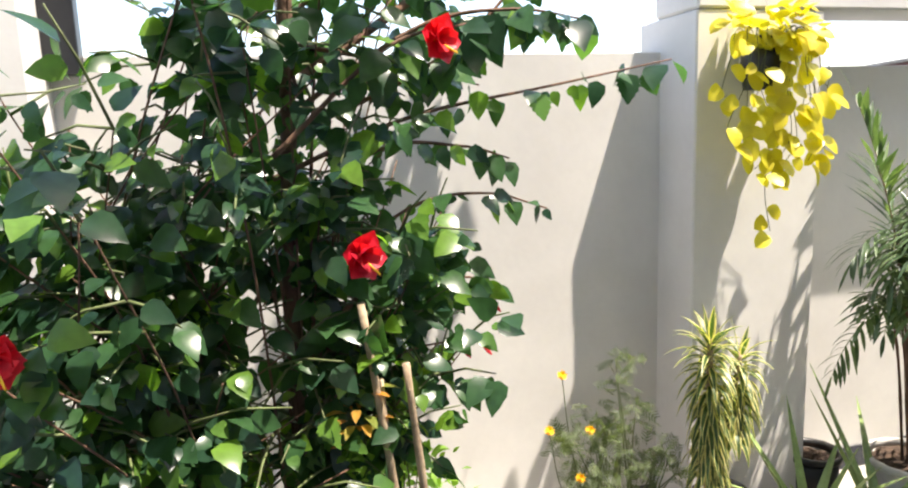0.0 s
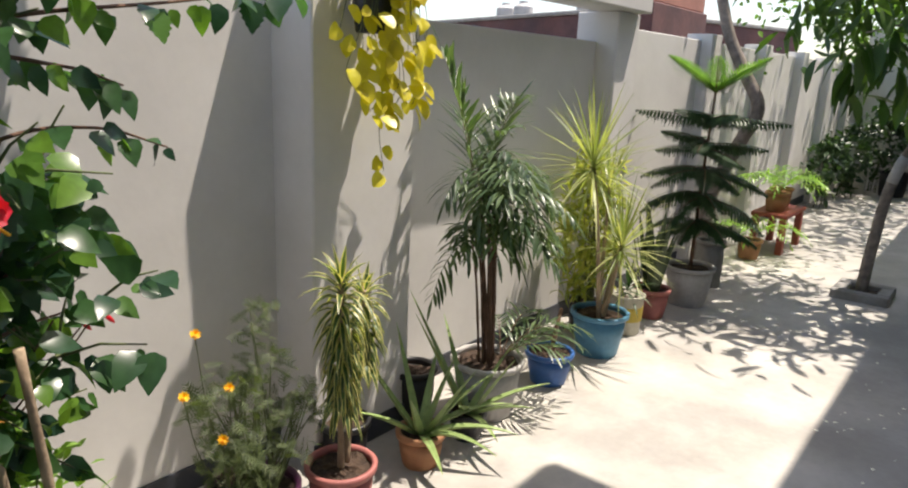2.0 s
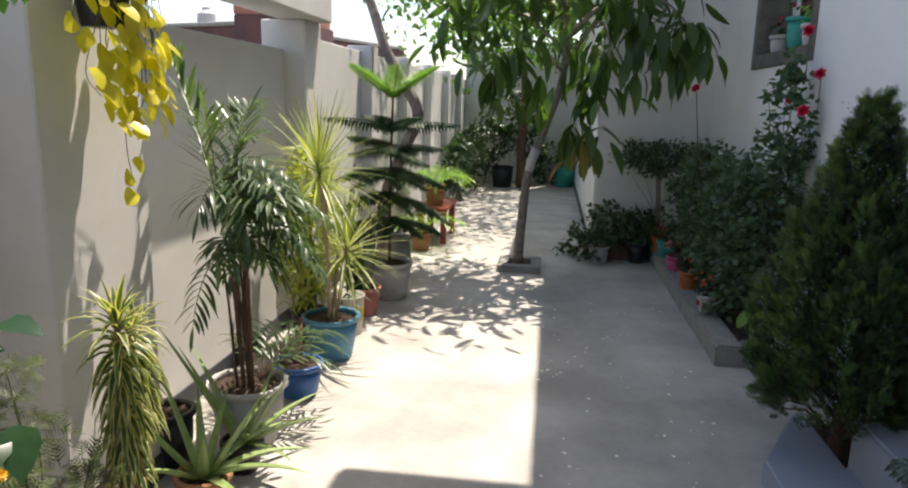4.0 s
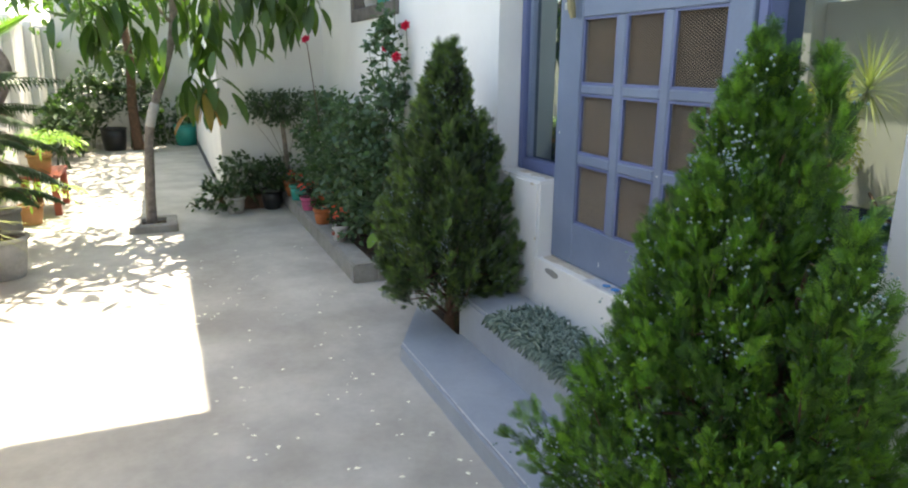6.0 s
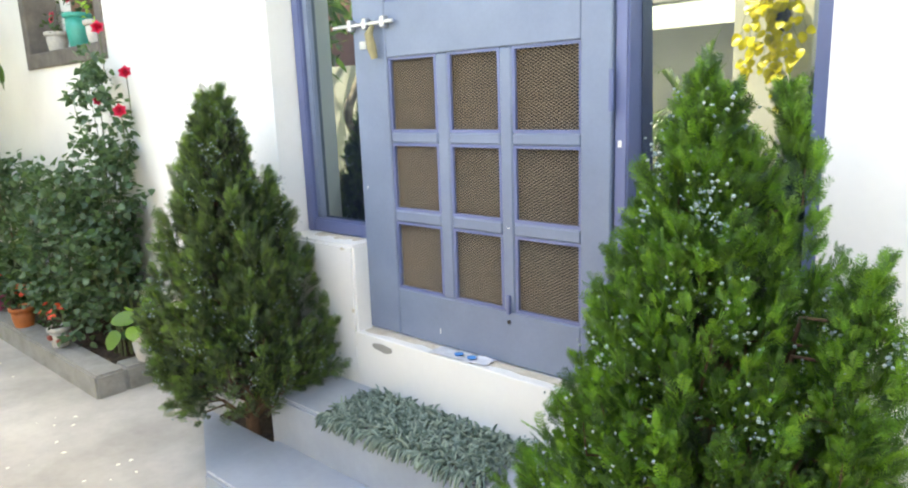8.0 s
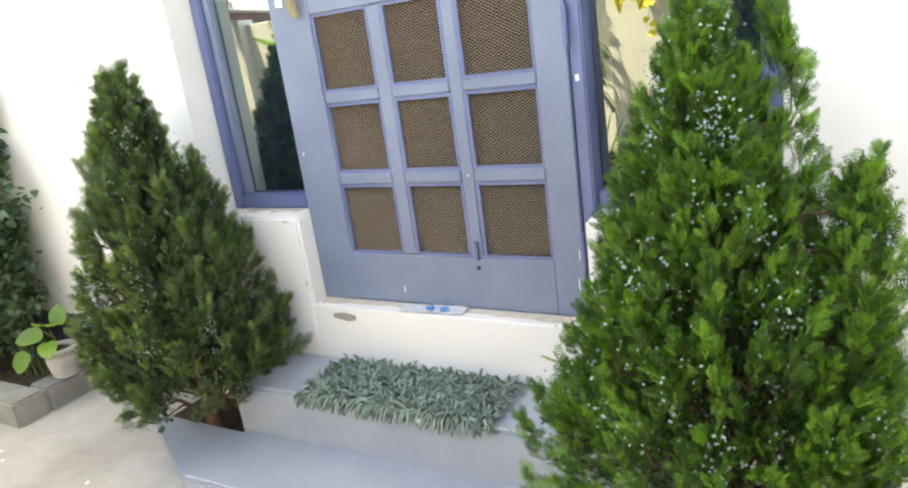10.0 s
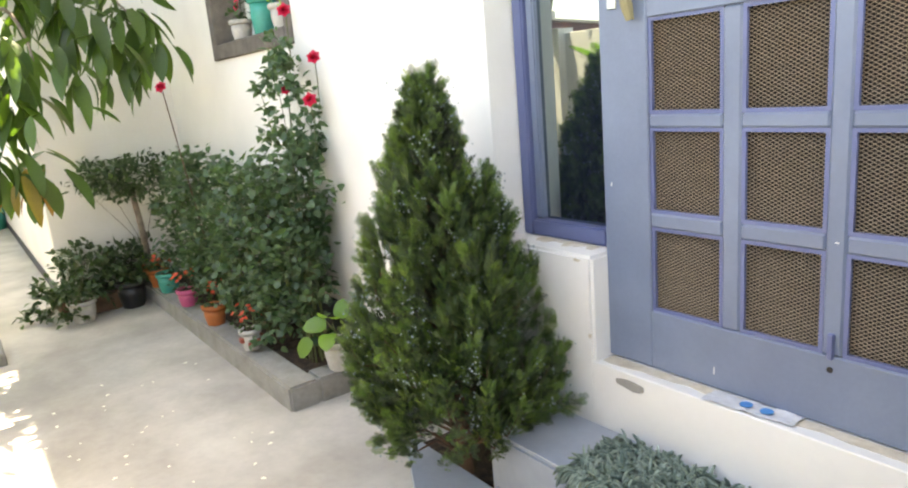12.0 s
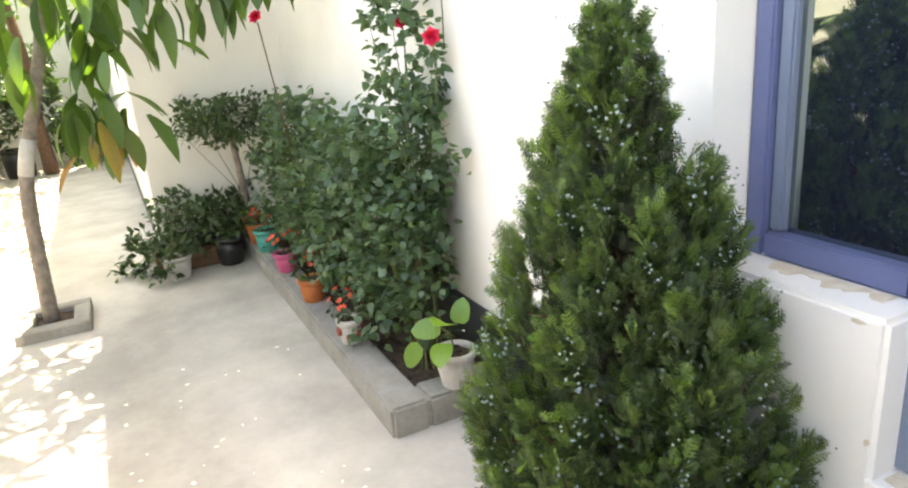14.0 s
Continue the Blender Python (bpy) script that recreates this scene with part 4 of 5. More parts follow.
            d = (math.cos(a) * math.cos(el), math.sin(a) * math.cos(el), math.sin(el) + 0.35)
            b.ribbon((px + 0.01 * math.cos(a), y * u + 0.01 * math.sin(a), z), d, RNG.uniform(0.095, 0.15) * (0.8 + 0.2 * s), 0.023, 2.6 - 2.0 * u ** 4, 4, strap, 0.3, margin=0.42)
    tubes("stem", curves, M_STAKE, t, 7, each=True)
    b.part("leaves", [L_MID, L_CREAM], t, "green leaves edged with cream")


def thick_leaf(b, base, d, L, W, droop, th=0.4):
    """A fleshy tapered leaf, three-sided."""
    p, d = np.array(base, float), unit(d)
    s = unit(np.cross(d, (0, 0, 1)))
    vs, fs = [], []
    n = 7
    for i in range(n + 1):
        t = i / n
        w = W / 2 * max(0.03, (1 - t) ** 0.7 * (0.75 + 0.25 * min(1, 5 * t)))
        up = np.cross(s, d)
        vs += [p - s * w + up * w * 0.35, p + up * w * 0.05, p + s * w + up * w * 0.35, p - up * w * th * 1.6]
        if i:
            a, c = 4 * (i - 1), 4 * i
            for k in range(4):
                fs.append((a + k, a + (k + 1) % 4, c + (k + 1) % 4, c + k))
        p = p + d * L / n
        d = unit(d + np.array((0, 0, -droop / n)))
    fs.append((0, 1, 2, 3))
    b.add(vs, fs)


def aloe():
    t = potted("potted_aloe", "sprawling green aloe in a tan clay pot", 2.23, 2.43, 0.10, 0.15, M_TAN, "tan clay pot")
    specs = [(-100, 30, 0.40, 0.7), (-150, 55, 0.32, 0.3), (-60, 25, 0.36, 0.8), (-20, 20, 0.42, 0.7), (30, 45, 0.35, 0.3), (-75, 60, 0.36, 0.2), (160, 40, 0.32, 0.5), (-125, 15, 0.3, 0.5),
             (-40, 50, 0.34, 0.4), (80, 70, 0.42, 0.1), (120, 55, 0.45, 0.1), (-10, 65, 0.3, 0.2)]
    for az, el, L, dr in specs:
        b = Blades()
        a, e = radians(az), radians(el)
        thick_leaf(b, (0.02 * math.cos(a), 0.02 * math.sin(a), 0.13), (math.cos(a) * math.cos(e), math.sin(a) * math.cos(e), math.sin(e)), L * 1.05, 0.045, dr)
        b.part("leaf", L_ALOE, t, smooth=False)
    t = tagged(thing("aloe_rosette", 2.52, 2.42, 0), "green aloe rosette in a small black pot", "potted plant")
    pot(t, 0.085, 0.13, M_BLACK, label="small black plastic pot")
    for az, el, L, dr in [(-100, 35, 0.34, 0.4), (-40, 30, 0.33, 0.5), (-70, 60, 0.30, 0.2), (10, 25, 0.32, 0.6), (-150, 40, 0.3, 0.4), (60, 50, 0.4, 0.2), (100, 60, 0.5, 0.05), (150, 65, 0.46, 0.1), (-15, 55, 0.3, 0.3), (-120, 20, 0.26, 0.6)]:
        b = Blades()
        a, e = radians(az), radians(el)
        thick_leaf(b, (0.015 * math.cos(a), 0.015 * math.sin(a), 0.11), (math.cos(a) * math.cos(e), math.sin(a) * math.cos(e), math.sin(e)), L * 1.15, 0.042, dr)
        b.part("leaf", L_ALOE, t, smooth=False)


def frond(b, base, d, L, droop, n=16, ll=0.16, lw=0.016, mat=0, vee=0.5, curl=0.6):
    """A feather palm frond: returns its midrib."""
    p, d = np.array(base, float), unit(d)
    rib = [Vector(p)]
    for i in range(n):
        u = i / n
        s = np.cross(d, (0, 0, 1))
        s = unit(s) if np.linalg.norm(s) > 0.05 else np.array((1.0, 0, 0))
        up = np.cross(s, d)
        if u > 0.22:
            k = math.sin(math.pi * (0.15 + 0.8 * (u - 0.22) / 0.78)) ** 0.7
            for sg in (-1, 1):
                b.ribbon(p, unit(s * sg * 0.9 + d * (0.55 + 0.5 * u) + up * vee * 0.4 + RNG.normal(size=3) * 0.14), ll * k * RNG.uniform(0.75, 1.15), lw * RNG.uniform(0.75, 1.15), curl * RNG.uniform(0.4, 1.7), 4, lance, 0.2)
        p = p + d * L / n
        rib.append(Vector(p))
        d = unit(d + np.array((0, 0, -droop / n)))
    b.ribbon(p, d, ll * 0.7, lw, 0.3, 3, lance, 0.2)
    return rib


def cane_palm():
    ribs = []
    t = potted("potted_cane_palm", "tall cane palm with many thin stems in a white pot", 2.76, 2.50, 0.165, 0.27, M_WPOT, "chipped white cement pot", scallop=True)
    b = Blades()
    curves = []
    for i in range(10):
        a = RNG.uniform(0, 6.28)
        r = RNG.uniform(0.01, 0.055)
        x0, y0 = r * math.cos(a), r * math.sin(a)
        top = RNG.uniform(0.85, 1.22)
        x1, y1 = x0 * 1.3 + RNG.uniform(-0.07, 0.03) - 0.12, y0 * 1.3 + RNG.uniform(-0.05, 0.02)
        c = bend([(x0, y0, 0.2), ((x0 + x1) / 2, (y0 + y1) / 2, 0.2 + top * 0.5), (x1, y1, top)], 5)
        curves.append((c, [0.006 - 0.002 * k / len(c) + 0.0015 * (k % 3 == 0) for k in range(len(c))]))
        for j in range(5):
            an = RNG.uniform(0, 6.28)
            if math.sin(an) > 0.3:
                an = -an
            el = RNG.uniform(-0.1, 1.25)
            d = (math.cos(an) * math.cos(el), math.sin(an) * math.cos(el), math.sin(el))
            rib = frond(b, c[-1 - j % 2], d, RNG.uniform(0.2, 0.42), RNG.uniform(1.0, 2.2), 12, RNG.uniform(0.11, 0.17), 0.0155, curl=1.3)
            ribs.append((rib, taper(len(rib), 0.003, 0.001)))
    for d, L in (((-0.12, 0.12, 1.0), 0.62), ((0.25, -0.1, 1.0), 0.45), ((-0.3, -0.1, 0.9), 0.45)):
        rib = frond(b, (-0.08, 0.05, 1.0), d, L, 0.9, 22, 0.2, 0.017, vee=0.8, curl=0.25)
        curves.append((rib, taper(len(rib), 0.004, 0.001)))
    for an, L in ((-20, 0.45), (-50, 0.42), (-75, 0.35), (10, 0.5), (-35, 0.5), (40, 0.4)):
        a = radians(an)
        rib = frond(b, (0.06, -0.03, 0.24), (math.cos(a) * 0.6, math.sin(a) * 0.6, 0.9), L, 1.9, 13, 0.14, 0.015)
        curves.append((rib, taper(len(rib), 0.003, 0.001)))
    tubes("cane", curves, M_BARK_BROWN, t, 6, "thin brown ringed cane", each=True)
    tubes("midrib", ribs, M_STEM, t, 5, each=True)
    b.part("fronds", L_PALM, t)


def stump_pot():
    t = potted("potted_cutting", "pruned bare stem in a small royal blue pot", 3.25, 2.46, 0.125, 0.17, M_BLUE, "royal blue plastic pot")
    c = bend([(0.0, 0.0, 0.13), (0.03, 0.0, 0.2), (0.09, 0.02, 0.28), (0.16, 0.04, 0.34)], 5)
    tubes("stem", [(c, taper(len(c), 0.014, 0.010))], M_BARK_BROWN, t, 8)


def spike_head(b, c, n, L, W, droop=0.9, up=0.15):
    for i in range(n):
        a = i * 2.399
        u = i / n
        el = 1.35 - 2.2 * u + RNG.uniform(-0.15, 0.15)
        d = (math.cos(a) * math.cos(el), math.sin(a) * math.cos(el), math.sin(el) + up)
        b.ribbon(np.array(c) - np.array((0, 0, 0.06 * u)), d, L * RNG.uniform(0.8, 1.1), W, droop * (0.3 + u), 5, strap, 0.3)


def spiky_dracaena():
    t = potted("potted_spiky_dracaena", "spiky yellow-green dracaena in a sky blue pot", 3.78, 2.46, 0.16, 0.25, M_LBLUE, "sky blue plastic pot", scallop=True)
    b = Blades()
    curves = []
    for x, y, z, n, L in ((-0.35, -0.06, 1.12, 90, 0.42), (0.05, 0.04, 0.95, 45, 0.32), (-0.02, -0.10, 0.66, 70, 0.38), (0.14, 0.0, 0.58, 55, 0.32)):
        c = bend([(x * 0.1, y * 0.2, 0.2), (x * 0.5, y * 0.6, z * 0.6), (x, y, z)], 6)
        curves.append((c, taper(len(c), 0.013, 0.009)))
        spike_head(b, (x, y, z), n, L, 0.013, 0.55)
    tubes("stem", curves, M_STAKE, t, 7, each=True)
    b.part("leaves", L_SPIKE, t)
    s = tagged(thing("potted_variegated_shrub", 4.02, 2.68, 0), "yellow variegated shrub standing by the wall", "potted plant")
    pot(s, 0.11, 0.2, M_BLACK, label="black plastic pot")
    herb("", "", 0, 0, [((-0.08, -0.02, 0.62), (0.27, 0.15, 0.36), 900), ((-0.02, -0.03, 0.98), (0.2, 0.12, 0.17), 300)], L_VARI, NARROW, 8, 0.05, (0.05, 0.09), 0.17, parent=s)


def bucket():
    t = tagged(thing("paint_bucket", 4.20, 2.49, 0), "old cream paint bucket with a yellow stripe", "bucket")
    part("bucket_body", lathe([(0.085, 0), (0.09, 0.005), (0.105, 0.235), (0.11, 0.236), (0.11, 0.25), (0.1, 0.25), (0.085, 0.02)], 28), M_CREAMP, t, smooth=True)
    part("stripe", lathe([(0.0955, 0.09), (0.098, 0.09), (0.1028, 0.18), (0.1, 0.18)], 28), M_YELLOWP, t, "yellow band")
    part("soil", soil_disc(0.09, 0.2), M_SOIL, t)
    b = Blades()
    spike_head(b, (0, 0, 0.3), 24, 0.22, 0.02)
    b.part("leaves", L_DARK, t)


def snake_plant():
    t = potted("potted_snake_plant", "upright dark snake plant in a dusty pink pot", 4.60, 2.50, 0.125, 0.20, M_PINK, "dusty pink plastic pot")
    for i in range(20):
        a, r = RNG.uniform(0, 6.28), RNG.uniform(0.0, 0.08)
        b = Blades()
        b.ribbon((r * math.cos(a), r * math.sin(a), 0.16), (0.22 * math.cos(a), 0.22 * math.sin(a), 1), RNG.uniform(0.35, 0.62), 0.045, 0.05, 6, lambda u: max(0.04, min(1, 0.7 + u) * (1 - max(0, u - 0.6) / 0.4) ** 0.6), 0.45, side=(math.sin(a), -math.cos(a), 0.2))
        b.part("leaf", L_SNAKE, t)


def araucaria():
    t = potted("potted_norfolk_pine", "young norfolk pine with tiered branches in a white pot", 5.05, 2.42, 0.17, 0.28, M_WPOT, "white cement pot")
    curves = [(bend([(0, 0, 0.2), (0.01, 0, 0.8), (0, -0.02, 1.46)], 6), taper(13, 0.014, 0.007))]
    b, top = Blades(), Blades()
    for z, R, n, dr in ((0.58, 0.40, 7, 1.0), (0.77, 0.46, 8, 1.0), (0.95, 0.48, 8, 0.8), (1.12, 0.44, 7, 0.4), (1.29, 0.46, 6, 0.2)):
        for k in range(n):
            a = 2 * math.pi * k / n + z * 7
            p, d = np.array((0, -0.01, z + RNG.normal() * 0.018)), unit((math.cos(a), math.sin(a), 0.12 + RNG.normal() * 0.1))
            rib = [Vector(p)]
            m = 20
            RR = R * RNG.uniform(0.7, 1.15)
            for i in range(m):
                s = unit(np.cross(d, (0, 0, 1)))
                u = i / m
                w = 0.105 * math.sin(math.pi * (0.2 + 0.75 * u))
                for sg in (-1, 1):
                    for dz in (-1.3, -0.5, 0.1):
                        b.ribbon(p, unit(s * sg * 0.8 + d * 0.5 + np.array((0, 0, dz))), w * RNG.uniform(0.7, 1.1), 0.014, 0.8, 2, None, 0.1)
                p = p + d * RR / m
                rib.append(Vector(p))
                d = unit(d + np.array((0, 0, -dr / m)))
            curves.append((rib, taper(len(rib), 0.004, 0.0015)))
    for k in range(6):
        a = 2 * math.pi * k / 6 + 0.3
        p, d = np.array((0, -0.02, 1.46)), unit((math.cos(a), math.sin(a), 0.62))
        rib = [Vector(p)]
        for i in range(22):
            s = unit(np.cross(d, (0, 0, 1)))
            up = np.cross(s, d)
            w = 0.115 * math.sin(math.pi * (0.25 + 0.7 * i / 22))
            for sg in (-1, 1):
                for lift in (-0.35, 0.1, 0.6):
                    top.ribbon(p, unit(s * sg * 0.85 + d * 0.7 + up * lift), w * RNG.uniform(0.8, 1.1), 0.016, 0.3, 2, None, 0.1)
            p = p + d * 0.42 / 22
            rib.append(Vector(p))
        curves.append((rib, taper(len(rib), 0.004, 0.0015)))
    tubes("trunk", curves[:1], M_BARK_BROWN, t, 7)
    tubes("branch", curves[1:], M_BARK_BROWN, t, 5, each=True)
    b.part("needles", L_ARAU, t)["kind"] = "stuff"
    top.part("crown_tip", L_ARAUTOP, t, "fresh light green top whorl")


def hanging_basket():
    t = tagged(thing("hanging_pothos", 2.11, 2.60, 1.64), "golden pothos trailing from a black hanging pot on the pillar", "hanging plant")
    pot(t, 0.085, 0.17, M_BLACK, 0.75, 0.02, label="black plastic hanging pot")
    tubes("hanger", [([(-0.08, 0, 0.16), (-0.03, 0.06, 0.32), (0.0, 0.094, 0.34)], 0.0018), ([(0.08, 0, 0.16), (0.03, 0.06, 0.32), (0.0, 0.094, 0.34)], 0.0018)], M_STEEL, t)
    meshes = [template_mesh("leaf", *blade_template(heart, w, 6, c, 0.18), L_GOLD) for w, c in ((0.85, 0.2), (0.95, 0.35), (0.78, 0.1))]
    vines, n = [], 0
    specs = [(-0.15, -0.05, -0.20), (0.02, -0.06, -0.47), (-0.02, -0.05, -0.26), (0.12, -0.05, -0.24), (0.07, -0.06, -0.30), (0.16, -0.04, -0.20), (-0.07, -0.06, -0.18), (-0.17, -0.03, -0.02), (0.20, -0.03, -0.02),
             (0.05, -0.07, -0.25), (0.0, -0.05, -0.14), (0.14, -0.05, -0.12), (-0.1, -0.05, -0.12), (0.03, -0.07, -0.22), (0.17, -0.05, -0.2), (-0.12, -0.06, -0.06), (0.1, -0.07, -0.06)]
    for x, y, z in specs:
        w1, w2 = RNG.normal(size=2) * 0.03
        c = bend([(x * 0.3, y * 0.5, 0.15), (x * 0.8, y * 1.3, 0.19), (x + w1, y * 1.2, min(0.1, z * 0.3 + 0.1)), (x + w2, y * 1.1, z * 0.65), (x * 1.02 + w1, y, z)], 6)
        vines.append((c, 0.0014))
        m = max(6, int(abs(z - 0.2) / 0.052))
        for j in range(m):
            q = np.array(c[int((len(c) - 1) * (0.2 + 0.8 * j / (m - 1)))])
            d = unit((RNG.normal() * 0.7, -0.5 + RNG.normal() * 0.3, -0.75 + RNG.normal() * 0.3))
            leaf_object(meshes[n % 3], t, q + d * 0.02, d, (RNG.normal() * 0.3, -0.9, 0.5), RNG.uniform(0.045, 0.08))
            n += 1
    for j in range(54):
        a = RNG.uniform(0, 6.28)
        q = np.array((0.16 * math.cos(a) * RNG.uniform(0.2, 1), 0.06 * math.sin(a) - 0.02, 0.17 + RNG.uniform(0, 0.09)))
        d = unit((math.cos(a) + RNG.normal() * 0.4, math.sin(a) - 0.5, 0.2 + RNG.normal() * 0.5))
        leaf_object(meshes[j % 3], t, q, d, (0, -0.4, 1), RNG.uniform(0.045, 0.075))
    vines.append((bend([(0.1, -0.03, 0.12), (0.16, -0.05, 0.0), (0.15, -0.05, -0.15)], 5), 0.0015))
    tubes("vine", vines, M_STEM, t, 5, each=True)


hibiscus()
stakes()
h1 = herb("herb_patch", "light green weedy herb growing by the stakes", 0.82, 2.28, [((0, -0.02, 0.42), (0.16, 0.14, 0.34), 420), ((-0.1, -0.08, 0.75), (0.14, 0.1, 0.14), 150)], L_LIME, SMALL, 8, 0.05, (0.022, 0.045))
b = Blades()
for i in range(20):
    a = RNG.uniform(0, 6.28)
    b.ribbon((-0.17 + 0.03 * math.cos(a), -0.16 + 0.03 * math.sin(a), 0.9 + RNG.uniform(-0.12, 0.14)), (math.cos(a), math.sin(a) - 0.4, 0.3), RNG.uniform(0.045, 0.075), 0.022, 0.8, 4, lance)
b.part("croton_leaves", L_CROTON, h1, "orange and green croton leaves")
marigold()
song_of_india()
aloe()
cane_palm()
stump_pot()
spiky_dracaena()
bucket()
snake_plant()
araucaria()
hanging_basket()
for x, y, r, h in ((2.02, 2.64, 0.1, 0.2), (2.50, 2.72, 0.11, 0.24)):
    t = tagged(thing("black_pot", x, y, 0), "black plastic pot with soil by the wall", "pot", "black pots")
    pot(t, r, h, M_BLACK)
t = tagged(thing("grey_pot", 5.62, 2.48, 0), "grey cylindrical planter beside the norfolk pine", "pot")
pot(t, 0.11, 0.36, M_CURB, 0.9)
# flat board hung on the wall
tagged(part("wall_board", box(-0.099, -0.005, GY - 0.06, GY - 0.001, 1.74, 2.10, 0.003), M_BLACK), "narrow black board fixed beside the wall pillar", "board")

# ---- trees of the yard ----
MANGO_T = blade_template(lance, 0.25, 6, 0.35, 0.3)


def drooping_leaves(t, pts, meshes, n, size=(0.19, 0.31)):
    for i in range(n):
        c = np.array(pts[int(RNG.integers(len(pts)))])
        a = RNG.uniform(0, 6.28)
        d = unit((math.cos(a) * 0.6, math.sin(a) * 0.6, -0.75 + RNG.normal() * 0.35))
        leaf_object(meshes[i % len(meshes)], t, c + d * 0.02 + RNG.normal(size=3) * 0.02, d, (math.cos(a), math.sin(a), 0.6), RNG.uniform(*size))


def mango_tree():
    t = tagged(thing("mango_tree", 6.25, 1.5, 0), "young mango tree with bent bare trunk and drooping leaves", "tree")
    off = np.array((6.25, 1.5, 0))
    trunk = bend([(6.25, 1.52, 0.0), (6.25, 1.5, 0.41), (6.25, 1.455, 0.87), (6.25, 1.33, 1.25), (6.25, 1.21, 1.65), (6.25, 1.19, 2.1), (6.25, 1.28, 2.45)], 6)
    curves = [([p - Vector(off) for p in trunk], taper(len(trunk), 0.045, 0.024))]
    tubes("trunk", curves, M_BARK, t, 10)
    tubes("paint_band", [([p - Vector(off) for p in trunk[12:16]], 0.0405)], M_WPOT, t, 10, "whitewashed band")
    limbs = [[(6.25, 1.2, 1.7), (6.1, 1.45, 1.95), (6.0, 1.75, 1.9)], [(6.25, 1.2, 1.75), (6.0, 0.95, 2.1), (5.85, 0.85, 1.85), (5.8, 0.9, 1.5)],
             [(6.25, 1.19, 2.0), (6.1, 0.8, 2.3), (6.0, 0.45, 2.25), (5.95, 0.2, 2.0)], [(6.25, 1.25, 2.35), (6.5, 1.7, 2.6), (6.6, 2.1, 2.5)],
             [(6.25, 1.28, 2.4), (6.2, 1.0, 2.75), (6.3, 0.7, 2.8)], [(6.25, 1.2, 2.0), (6.6, 0.9, 2.3), (6.9, 0.6, 2.3)], [(6.25, 1.28, 2.4), (5.9, 1.5, 2.65), (5.7, 1.7, 2.5)],
             [(6.25, 1.2, 1.9), (6.4, 1.6, 2.2), (6.3, 2.0, 2.15)], [(6.25, 1.28, 2.4), (6.6, 1.4, 2.8), (7.0, 1.5, 2.7)]]
    curves = []
    for l in limbs:
        c = bend(l, 6)
        curves.append(([p - Vector(off) for p in c], taper(len(c), 0.016, 0.006)))
    for i, c in enumerate(curves):
        tubes("limb", [c], M_BARK, t, 7)
    meshes = [template_mesh("leaf", *blade_template(lance, w, 6, c, 0.3), L_MANGO) for w, c in ((0.32, 0.3), (0.29, 0.5), (0.35, 0.15))]
    rust = [template_mesh("leaf", *blade_template(lance, 0.26, 6, 0.3, 0.3), L_RUST)]
    def near(p, s, k):
        return [np.array(p) - off + RNG.normal(size=3) * s for _ in range(k)]
    drooping_leaves(t, near((5.95, 1.65, 1.78), 0.17, 40), meshes, 62)
    drooping_leaves(t, near((5.8, 0.92, 1.75), 0.14, 40), meshes, 54)
    drooping_leaves(t, near((5.72, 0.98, 1.28), 0.09, 16), meshes, 24)
    drooping_leaves(t, near((5.72, 1.02, 1.18), 0.06, 10), rust, 9)
    drooping_leaves(t, near((5.95, 0.30, 1.93), 0.14, 40), meshes, 54)
    drooping_leaves(t, near((6.05, 0.72, 2.2), 0.15, 20), meshes, 40)
    b = Blades()
    P = []
    for c, s, n in (((5.75, 1.5, 2.75), 0.3, 130), ((6.2, 1.75, 2.6), 0.25, 120), ((6.6, 1.6, 2.8), 0.3, 120), ((6.3, 1.2, 2.5), 0.28, 90), ((6.6, 2.0, 2.5), 0.25, 90), ((5.75, 1.65, 2.45), 0.22, 70), ((6.3, 0.7, 2.75), 0.25, 80), ((6.9, 0.6, 2.35), 0.22, 60), ((6.3, 2.0, 2.1), 0.18, 60), ((7.0, 1.5, 2.7), 0.28, 80), ((6.2, 0.5, 2.35), 0.2, 60), ((5.9, 1.35, 2.7), 0.28, 95), ((5.6, 1.15, 2.8), 0.26, 65), ((6.1, 1.65, 2.85), 0.28, 75)):
        P.append(np.array(c) - off + RNG.normal(size=(n, 3)) * s)
    P = np.concatenate(P)
    D = rand_dirs(len(P)) * 0.7 + np.array((0, 0, -0.6))
    b.scatter(*MANGO_T, P, D, rand_dirs(len(P)) + np.array((0, 0, 0.8)), RNG.uniform(0.15, 0.26, len(P)))
    b.part("crown", L_MANGOD, t)


def wall_tree():
    t = tagged(thing("wall_tree", 6.2, 2.72, 0), "crooked grey-barked tree by the boundary wall with fine leaves", "tree")
    off = Vector((6.2, 2.72, 0))
    c = bend([(6.2, 2.75, 0), (6.2, 2.72, 0.6), (6.2, 2.55, 1.05), (6.2, 2.44, 1.34), (6.2, 2.60, 1.64), (6.2, 2.74, 1.9), (6.2, 2.86, 2.25), (6.2, 3.02, 2.6), (6.3, 3.1, 3.1)], 6)
    tubes("trunk", [([p - off for p in c], taper(len(c), 0.062, 0.035))], M_BARK, t, 10)
    limbs = []
    b = Blades()
    P = []
